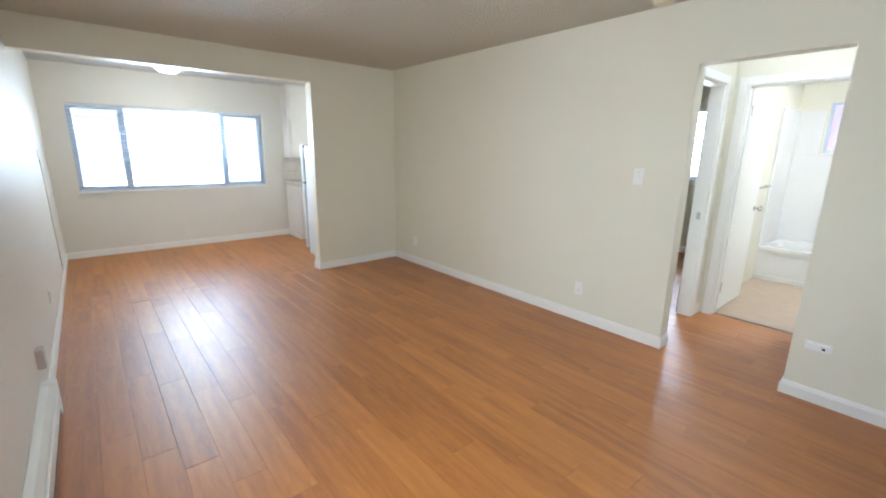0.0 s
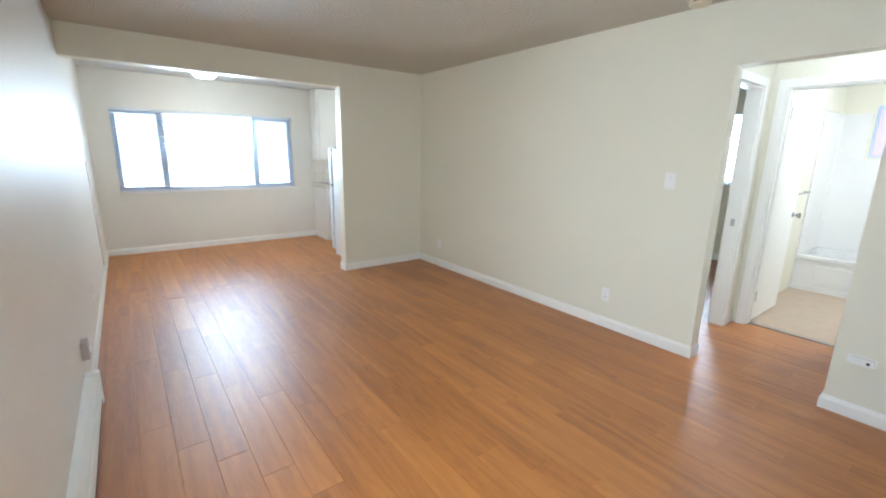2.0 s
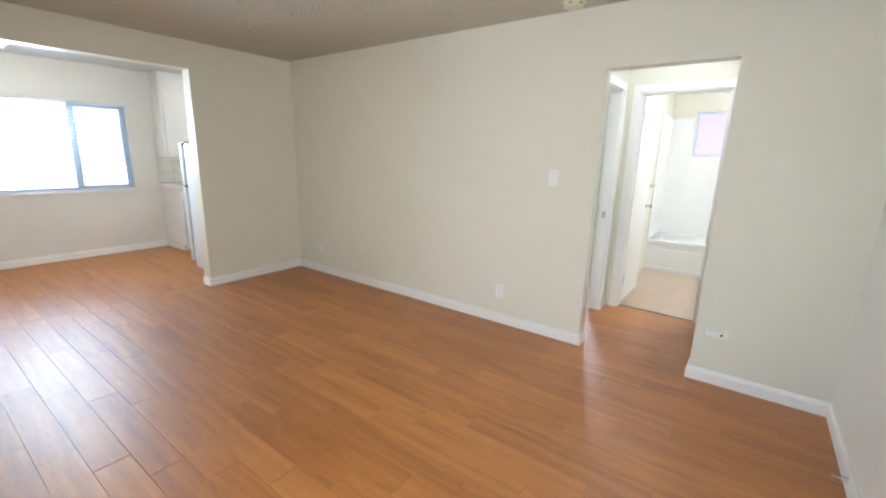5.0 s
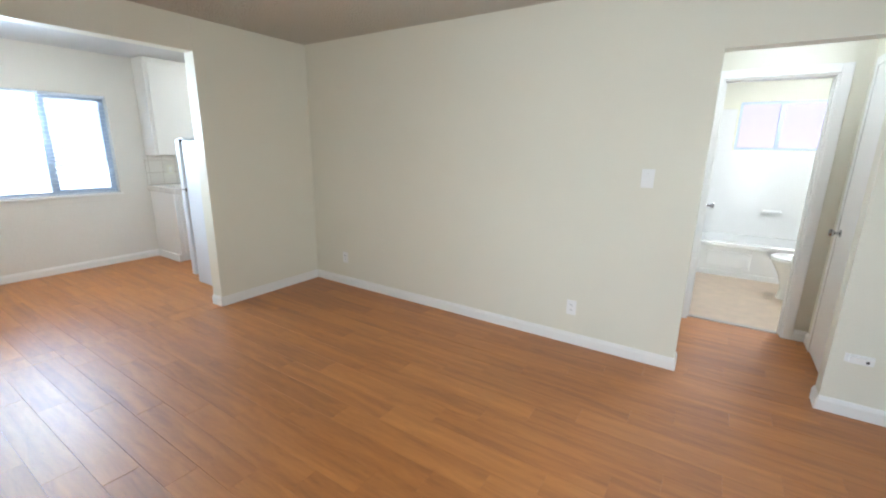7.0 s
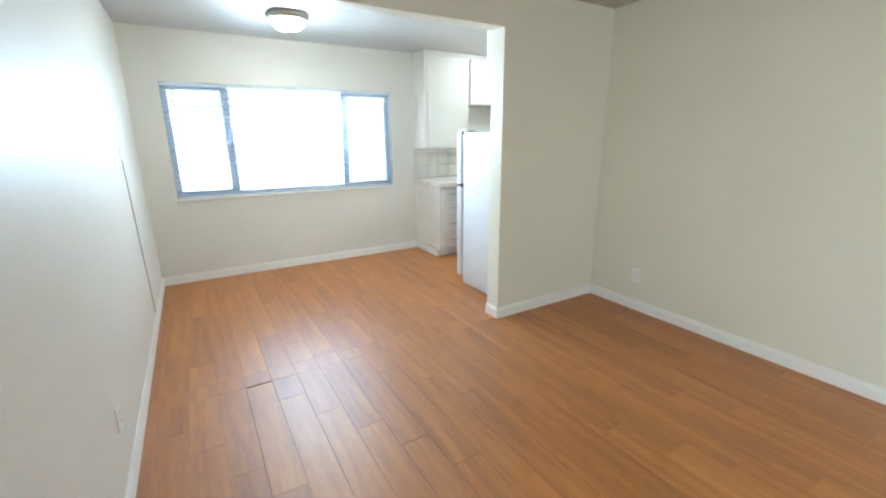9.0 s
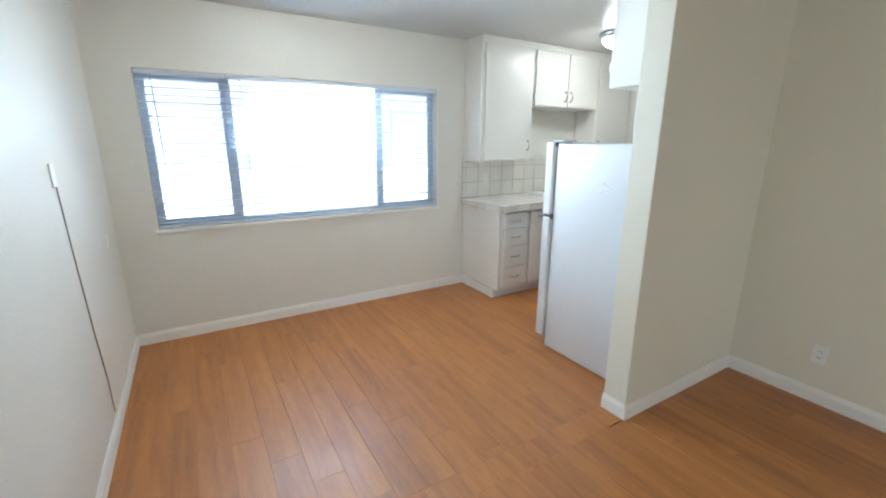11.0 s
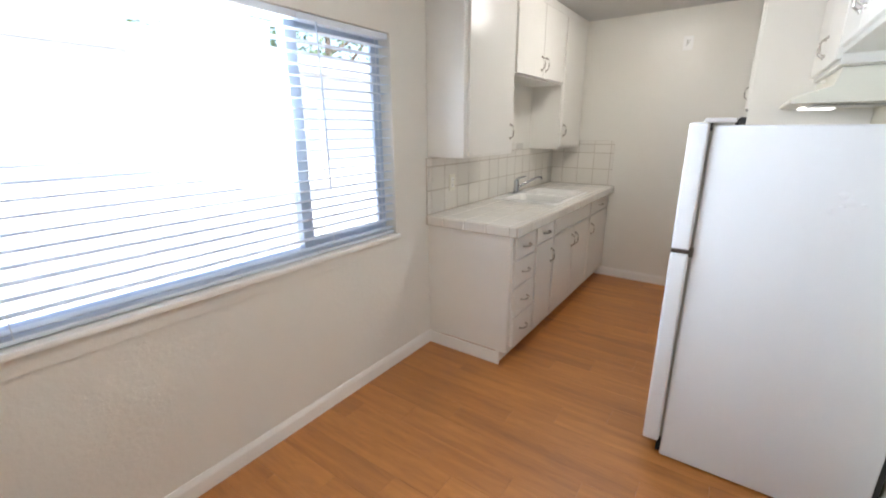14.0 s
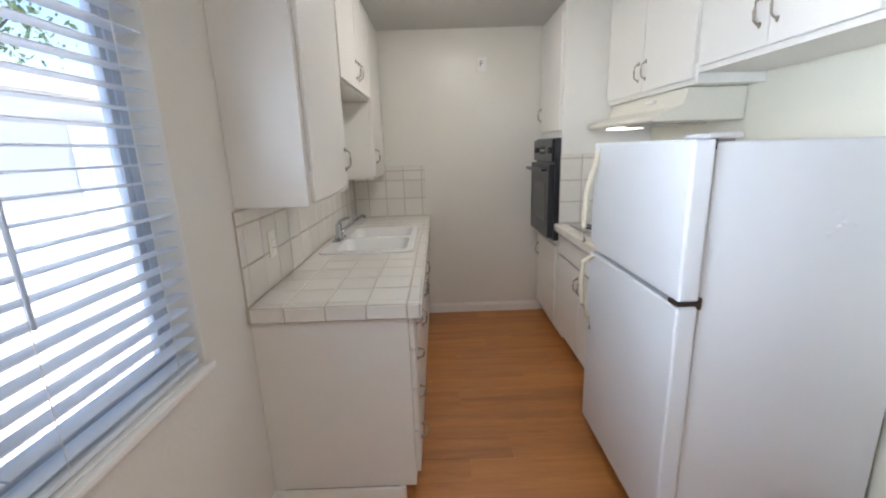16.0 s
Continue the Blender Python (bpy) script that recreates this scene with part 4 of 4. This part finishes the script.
for kx in (3.80, 4.20):
    bm = lathe([(0.024, 0), (0.022, 0.014), (0.018, 0.018), (0.002, 0.018)], seg=20)
    bmesh.ops.transform(bm, matrix=pose(kx, 3.980, 1.46, -90), verts=bm.verts[:])
    part("dial", bm, BLACK_METAL, oven, "", True)
part("clock_face", boxes((3.92, 4.09, 3.980, 3.9815, 1.43, 1.49)), DARK_RUBBER, oven, "dark clock window")
for k in range(4):
    part("marking", boxes((3.935 + k * 0.036, 3.957 + k * 0.036, 3.9815, 3.9823, 1.454, 1.463)), STEEL, oven, "pale unreadable marks")

# ---- wall cabinets over stove and fridge, range hood ----
u = wall_unit(RX0 + 0.005, RX1, 1.752, YK + 0.002, 3.60, "white wall cabinet above the range hood")
front("door", u, 2.685, 3.178, 1.775, 2.372, 3.60, 1, [(3.14, 1.89, True)], 2.681)
front("door", u, 3.186, 3.68, 1.775, 2.372, 3.60, 1, [(3.225, 1.89, True)], 3.684)
u = wall_unit(1.83, RX0 + 0.001, 1.795, YK + 0.002, 3.60, "white wall cabinet above the refrigerator")
front("door", u, 1.85, 2.242, 1.818, 2.372, 3.60, 1, [(2.205, 1.94, True)], 1.846)
front("door", u, 2.250, 2.645, 1.818, 2.372, 3.60, 1, [(2.288, 1.94, True)], 2.649)
single("crown_strip", boxes((1.83, RX1 + 0.002, 3.601, 3.612, 2.378, CEIL - 0.003), bevel=0.003), CABINET, "white trim strip above the wall cabinets", "trim")
hood = thing("range_hood", "cream under-cabinet range hood", "range hood")
bm = bmesh.new()
prof = [(YK + 0.004, 1.750), (3.578, 1.750), (3.592, 1.668), (3.742, 1.618), (3.748, 1.598), (3.735, 1.592), (YK + 0.004, 1.592)]
a = [bm.verts.new((2.775, y, z)) for y, z in prof]
b = [bm.verts.new((3.685, y, z)) for y, z in prof]
for i in range(len(prof)):
    bm.faces.new((a[i], a[(i + 1) % len(prof)], b[(i + 1) % len(prof)], b[i]))
bm.faces.new(a[::-1])
bm.faces.new(b)
bmesh.ops.bevel(bm, geom=bm.edges[:], offset=0.003, segments=1, affect="EDGES")
part("shell", bm, HOOD_CREAM, hood, "cream enamel shell")
part("filter", boxes((2.95, 3.30, 3.36, 3.64, 1.584, 1.5915), bevel=0.002), STEEL, hood, "grey mesh filter")
part("light_lens", boxes((3.36, 3.56, 3.50, 3.66, 1.580, 1.5915), bevel=0.004), glow("hood_lens", (1.0, 0.95, 0.85), 1.0), hood, "lit plastic lens")
part("switch_bar", boxes((3.02, 3.12, 3.604, 3.622, 1.700, 1.714), bevel=0.002), WHITE_PLASTIC, hood)

# ---- refrigerator ----
fridge = thing("refrigerator", "white top-freezer refrigerator with cream handles", "refrigerator")
FX0, FX1, FY0, FY1, FZ = 1.870, 2.600, 3.312, 4.002, 1.488
bm = boxes((FX0, FX1, FY0, FY1, 0.010, FZ), bevel=0.008, seg=3)
part("body", bm, FRIDGE_SKIN, fridge, "white pebbled enamel side", True)
part("base_grille", boxes((FX0 + 0.02, FX1 - 0.02, FY1 - 0.03, FY1 + 0.02, 0.012, 0.082), bevel=0.003), DARK_RUBBER, fridge, "dark toe grille")
# black sheet stands for the shade in the gap behind the fridge
part("back_gap_shade", boxes((FX0 + 0.02, FX1 - 0.02, FY0 - 0.022, FY0 - 0.0005, 0.05, 1.45), bevel=0.002), BLACK_METAL, fridge, "black sheet for the shaded gap behind the fridge")
part("door_gasket", boxes((FX0 + 0.012, FX1 - 0.012, FY1, FY1 + 0.011, 0.10, 0.985), (FX0 + 0.012, FX1 - 0.012, FY1, FY1 + 0.011, 1.005, FZ - 0.006)), GASKET, fridge, "grey door gasket")
DX0, DX1 = FX0 - 0.022, FX1 + 0.014
fr = part("freezer_door", boxes((DX0, DX1, FY1 + 0.010, FY1 + 0.076, 1.006, FZ + 0.010), bevel=0.012, seg=4), FRIDGE_SKIN, fridge, "", True)
fd = part("fridge_door", boxes((DX0, DX1, FY1 + 0.010, FY1 + 0.076, 0.088, 0.988), bevel=0.012, seg=4), FRIDGE_SKIN, fridge, "", True)
YD = FY1 + 0.076
for owner, zs_ in ((fr, (1.475, 1.40, 1.28, 1.12, 1.045, 1.018)), (fd, (0.975, 0.95, 0.87, 0.74, 0.67, 0.60))):
    hx = FX1 - 0.035
    if owner is fr:
        pts = [(hx, YD - 0.004, zs_[0]), (hx, YD + 0.012, zs_[1]), (hx, YD + 0.045, zs_[2]), (hx, YD + 0.052, zs_[3]), (hx, YD + 0.048, zs_[4]), (hx, YD - 0.002, zs_[5])]
    else:
        pts = [(hx, YD - 0.002, zs_[0]), (hx, YD + 0.048, zs_[1]), (hx, YD + 0.052, zs_[2]), (hx, YD + 0.045, zs_[3]), (hx, YD + 0.015, zs_[4]), (hx, YD - 0.004, zs_[5])]
    part("handle", tube(pts, [0.011, 0.011, 0.012, 0.012, 0.012, 0.011], 10, 1.2), CREAM_PLASTIC, owner, "yellowed cream plastic handle", True)
part("middle_hinge", boxes((DX0 + 0.004, DX0 + 0.06, FY1 + 0.004, FY1 + 0.075, 0.990, 1.004), (DX0 + 0.006, DX0 + 0.020, FY1 - 0.004, FY1 + 0.012, 0.978, 1.016), bevel=0.002), BRONZE, fridge, "dark steel hinge")
part("top_hinge", boxes((DX0 + 0.03, DX0 + 0.10, FY1 - 0.060, FY1 + 0.020, FZ + 0.0005, FZ + 0.0105)), GASKET, fridge, "grey hinge plate")
part("top_hinge_cover", boxes((DX0 + 0.008, DX0 + 0.13, FY1 - 0.070, FY1 + 0.030, FZ + 0.0105, FZ + 0.026), bevel=0.005), GREY_PLASTIC, fridge, "pale grey hinge cover")
part("hinge_pin", boxes((FX0 - 0.008, FX0 + 0.011, FY1 + 0.001, FY1 + 0.009, FZ - 0.020, FZ + 0.009)), BLACK_METAL, fridge, "black hinge pin")
for x in (FX0 + 0.05, FX1 - 0.05):
    for y in (FY0 + 0.05, FY1 - 0.05):
        part("foot", lathe([(0.016, 0), (0.018, 0.006), (0.010, 0.012), (0.010, 0.032)], (x, y, 0), 12), DARK_RUBBER, fridge)
for dy, dz, r in ((3.60, 1.262, 0.016), (3.578, 1.238, 0.018), (3.622, 1.205, 0.014), (3.595, 1.225, 0.012), (3.545, 1.232, 0.010)):
    bm = lathe([(r, 0.0), (r * 0.8, 0.0012), (r * 0.45, 0.0036), (0.0008, 0.0046)], seg=14, sx=0.7, sy=1.0)
    bmesh.ops.transform(bm, matrix=pose(FX0 + 0.0004, dy, dz, 0, -90, 0), verts=bm.verts[:])
    part("dent", bm, FRIDGE_SKIN, fridge, "small dent in the side panel", True)

# ---- bathroom fixtures ----
TX = 5.62
tub = thing("bathtub", "white bathtub with moulded surround walls", "bathtub")
ya, yb = -1.86, HN - 0.002
part("apron", boxes((TX, TX + 0.05, ya, yb, 0.0, 0.40), (TX - 0.018, TX + 0.10, ya, yb, 0.355, 0.405), (TX - 0.010, TX, -1.0, -0.55, 0.11, 0.30), (TX - 0.008, TX, ya, yb, 0.0, 0.06), bevel=0.008), SURROUND, tub)
bm = loft([(rounded(TX + 0.06, XF - 0.03, ya + 0.06, yb - 0.06, 0.12), 0.402), (rounded(TX + 0.10, XF - 0.08, ya + 0.12, yb - 0.10, 0.14), 0.12), (rounded(TX + 0.16, XF - 0.14, ya + 0.2, yb - 0.2, 0.12), 0.07)])
ring_between(bm, [(TX + 0.05, ya), (XF - 0.002, ya), (XF - 0.002, yb), (TX + 0.05, yb)], 0.402, [rounded(TX + 0.06, XF - 0.03, ya + 0.06, yb - 0.06, 0.12)])
part("basin", bm, SURROUND, tub, "", True)
part("surround_back", boxes((XF - 0.02, XF - 0.001, ya, yb, 0.405, 1.47), (XF - 0.02, XF - 0.001, ya, BW[0] - 0.02, 1.47, 1.98), (XF - 0.02, XF - 0.001, BW[1] + 0.02, yb, 1.47, 1.98), bevel=0.004), SURROUND, tub)
part("surround_side", boxes((TX - 0.05, XF - 0.022, yb - 0.02, yb, 0.405, 1.98), bevel=0.006), SURROUND, tub)
part("soap_ledge", boxes((XF - 0.07, XF - 0.02, -1.25, -1.05, 0.72, 0.75), bevel=0.008), SURROUND, tub)
single("towel_bar", tube([(4.88, HN - 0.001, 1.12), (4.88, HN - 0.06, 1.12), (5.40, HN - 0.06, 1.12), (5.40, HN - 0.001, 1.12)], 0.008, 10), CHROME, "chrome towel bar on the bathroom wall", "towel bar")
toilet = thing("toilet", "white porcelain toilet with closed lid", "toilet", (5.06, -1.11, 0))
part("pedestal", loft([(rounded(-0.11, 0.11, -0.60, -0.10, 0.10), 0.0), (rounded(-0.10, 0.10, -0.58, -0.12, 0.095), 0.10), (rounded(-0.12, 0.12, -0.58, -0.08, 0.115), 0.25), (rounded(-0.18, 0.18, -0.56, -0.01, 0.17), 0.375), (rounded(-0.18, 0.18, -0.56, 0.0, 0.175), 0.395)]), PORCELAIN, toilet, "", True)
part("seat", loft([(rounded(-0.185, 0.185, -0.46, 0.008, 0.18), 0.397), (rounded(-0.187, 0.187, -0.462, 0.01, 0.182), 0.41), (rounded(-0.18, 0.18, -0.455, 0.004, 0.175), 0.416)]), PORCELAIN, toilet, "", True)
part("lid", loft([(rounded(-0.18, 0.18, -0.46, 0.004, 0.175), 0.418), (rounded(-0.182, 0.182, -0.462, 0.006, 0.177), 0.430), (rounded(-0.16, 0.16, -0.44, -0.015, 0.155), 0.437)]), PORCELAIN, toilet, "", True)
part("tank", boxes((-0.21, 0.21, -0.755, -0.565, 0.39, 0.74), bevel=0.02, seg=3), PORCELAIN, toilet, "", True)
part("tank_lid", boxes((-0.22, 0.22, -0.758, -0.555, 0.741, 0.775), bevel=0.008), PORCELAIN, toilet, "", True)

# ---- outdoors ----
structure("ground", boxes((-400, 400, -400, 400, -0.6, -0.25)), CONCRETE, "pale concrete yard", "ground")
NY = 9.4
house = thing("neighbour_house", "pale single-storey house across the narrow yard", "house", (0, 0, -0.25))
part("wall", boxes((-9, 14, NY, NY + 0.3, 0, 2.55)), STUCCO, house, "pale stucco wall")
part("roof", boxes((-9.5, 14.5, NY - 0.45, NY + 4.5, 2.60, 2.68), (-9.5, 14.5, NY - 0.48, NY - 0.45, 2.52, 2.69)), PALE_ROOF, house, "grey roof with a pale fascia")
part("eave_beam", boxes((-9.4, 14.4, NY - 0.44, NY - 0.02, 2.552, 2.598)), NEIGHBOUR_TRIM, house)
for x0, x1 in ((-0.50, 0.66), (3.2, 4.4), (6.2, 7.4)):
    w = part("window", boxes((x0 - 0.12, x0, NY - 0.05, NY - 0.002, 1.0, 2.22), (x1, x1 + 0.12, NY - 0.05, NY - 0.002, 1.0, 2.22), (x0, x1, NY - 0.05, NY - 0.002, 2.10, 2.22),
                             (x0 - 0.16, x1 + 0.16, NY - 0.08, NY - 0.002, 0.90, 1.0), ((x0 + x1) / 2 - 0.05, (x0 + x1) / 2 + 0.05, NY - 0.045, NY - 0.002, 1.0, 2.10), bevel=0.004), NEIGHBOUR_TRIM, house, "white trimmed window")
    part("pane", boxes((x0, x1, NY - 0.012, NY - 0.006, 1.0, 2.10)), CURTAIN_GREY, w)


def tree(x, y, h, seed):
    ob = thing("tree", "leafy green garden tree beyond the houses", "tree", (x, y, -0.25), "trees")
    rnd = random.Random(seed)
    bm = tube([(0, 0, 0), (0.08, 0.03, h * 0.25), (0.0, 0.1, h * 0.5), (0.1, 0.05, h * 0.8)], [0.20, 0.15, 0.11, 0.04], 10)
    tips = []
    for k in range(9):
        a, z = k * 2.4 + rnd.random(), h * rnd.uniform(0.35, 0.7)
        tip = Vector((math.cos(a) * h * rnd.uniform(0.15, 0.3), math.sin(a) * h * rnd.uniform(0.15, 0.3), z + h * rnd.uniform(0.1, 0.3)))
        add_tube(bm, [(0.03, 0.06, z), tip * 0.5 + Vector((0, 0, z * 0.5)), tip], [0.07, 0.05, 0.02], 6)
        tips.append(tip)
    part("trunk", bm, BARK, ob, "", True)
    bm = bmesh.new()
    for tip in tips + [Vector((0.1, 0.05, h * 0.85))]:
        for _ in range(230):
            c = tip + Vector((rnd.gauss(0, 0.36), rnd.gauss(0, 0.36), rnd.gauss(0, 0.28))) * (h / 5)
            s = rnd.uniform(0.06, 0.13)
            n = Vector((rnd.gauss(0, 1), rnd.gauss(0, 1), rnd.gauss(0.6, 1))).normalized()
            u_ = n.orthogonal().normalized()
            v_ = n.cross(u_)
            bm.faces.new([bm.verts.new(c + u_ * (s * p) + v_ * (s * 0.55 * q) + n * (s * 0.12 * abs(p))) for p, q in ((-1, 0), (-0.1, -1), (1, 0), (-0.1, 1))])
    part("crown", bm, LEAF, ob, "loose green leaves")
    return ob


tree(5.5, 16.5, 4.4, 1)
tree(9.6, 15.0, 7.5, 2)
tree(-3.5, 18.0, 6.0, 3)
tree(10.6, 2.2, 4.2, 4)
tree(10.2, 3.6, 4.6, 5)

# ---- floors, plank by plank ----
structure("bathroom_floor", boxes((XH + 0.11, XF, -2.0, HN, -0.03, 0.0), (XH + 0.056, XH + 0.11, BY0 + 0.021, BY1 - 0.021, -0.03, 0.0)), VINYL, "tan speckled sheet vinyl floor", "floor")
floor = structure("floor", boxes((XL, XE, YB, YW, -0.06, -0.0115), (XE, XF, -0.25, YP - 0.1, -0.06, -0.0115)), SUBFLOOR, "orange-brown wood laminate plank floor", "floor")
PW, PL = 0.1482, 0.9145
planks = {}


def plank_mesh(w, l):
    key = (round(w, 3), round(l, 3))
    if key not in planks:
        bm = bmesh.new()
        g, c = 0.0003, 0.0009
        w2, l2 = key[0] / 2 - g, key[1] / 2 - g
        low = [bm.verts.new((sx * w2, sy * l2, -0.011)) for sx, sy in ((-1, -1), (1, -1), (1, 1), (-1, 1))]
        mid = [bm.verts.new((sx * w2, sy * l2, -c * 0.8)) for sx, sy in ((-1, -1), (1, -1), (1, 1), (-1, 1))]
        top = [bm.verts.new((sx * (w2 - c), sy * (l2 - c), 0)) for sx, sy in ((-1, -1), (1, -1), (1, 1), (-1, 1))]
        for a, b in ((low, mid), (mid, top)):
            for i in range(4):
                bm.faces.new((a[i], a[(i + 1) % 4], b[(i + 1) % 4], b[i]))
        bm.faces.new(top)
        bm.faces.new(low[::-1])
        planks[key] = mesh_from("plank", bm, WOOD)
    return planks[key]


pr = random.Random(11)


def lay(x0, x1, y0, y1):
    """Planks along y over a rectangle, on one common grid with stepped ends."""
    i = math.floor((x0 + 0.708) / PW)
    while -0.708 + i * PW < x1 - 0.004:
        xa, xb = max(x0, -0.708 + i * PW), min(x1, -0.708 + (i + 1) * PW)
        first = 1.058 - 0.2286 * i + (pr.uniform(-0.02, 0.02))
        k = math.floor((y0 - first) / PL)
        while first + k * PL < y1 - 0.004:
            ya, yb = max(y0, first + k * PL), min(y1, first + (k + 1) * PL)
            if yb - ya > 0.012 and xb - xa > 0.008:
                ob = new("plank", plank_mesh(xb - xa, yb - ya))
                ob.parent = floor
                ob.location = ((xa + xb) / 2, (ya + yb) / 2, -0.0003 - abs(pr.gauss(0, 0.0003)))
                ob.rotation_euler = (pr.gauss(0, 0.0004), pr.gauss(0, 0.0010), 0)
            k += 1
        i += 1


lay(XL, XR, YB, YP)
lay(XL, XE, YK, YW)
lay(XL, PX, YP, YK)
lay(XR, XH, HS, HN)
lay(XH, XH + 0.055, BY0 + 0.02, BY1 - 0.02)
lay(2.95, 3.66, HN, -0.25)
lay(XR + 0.12, XF, -0.25, YP - 0.1)
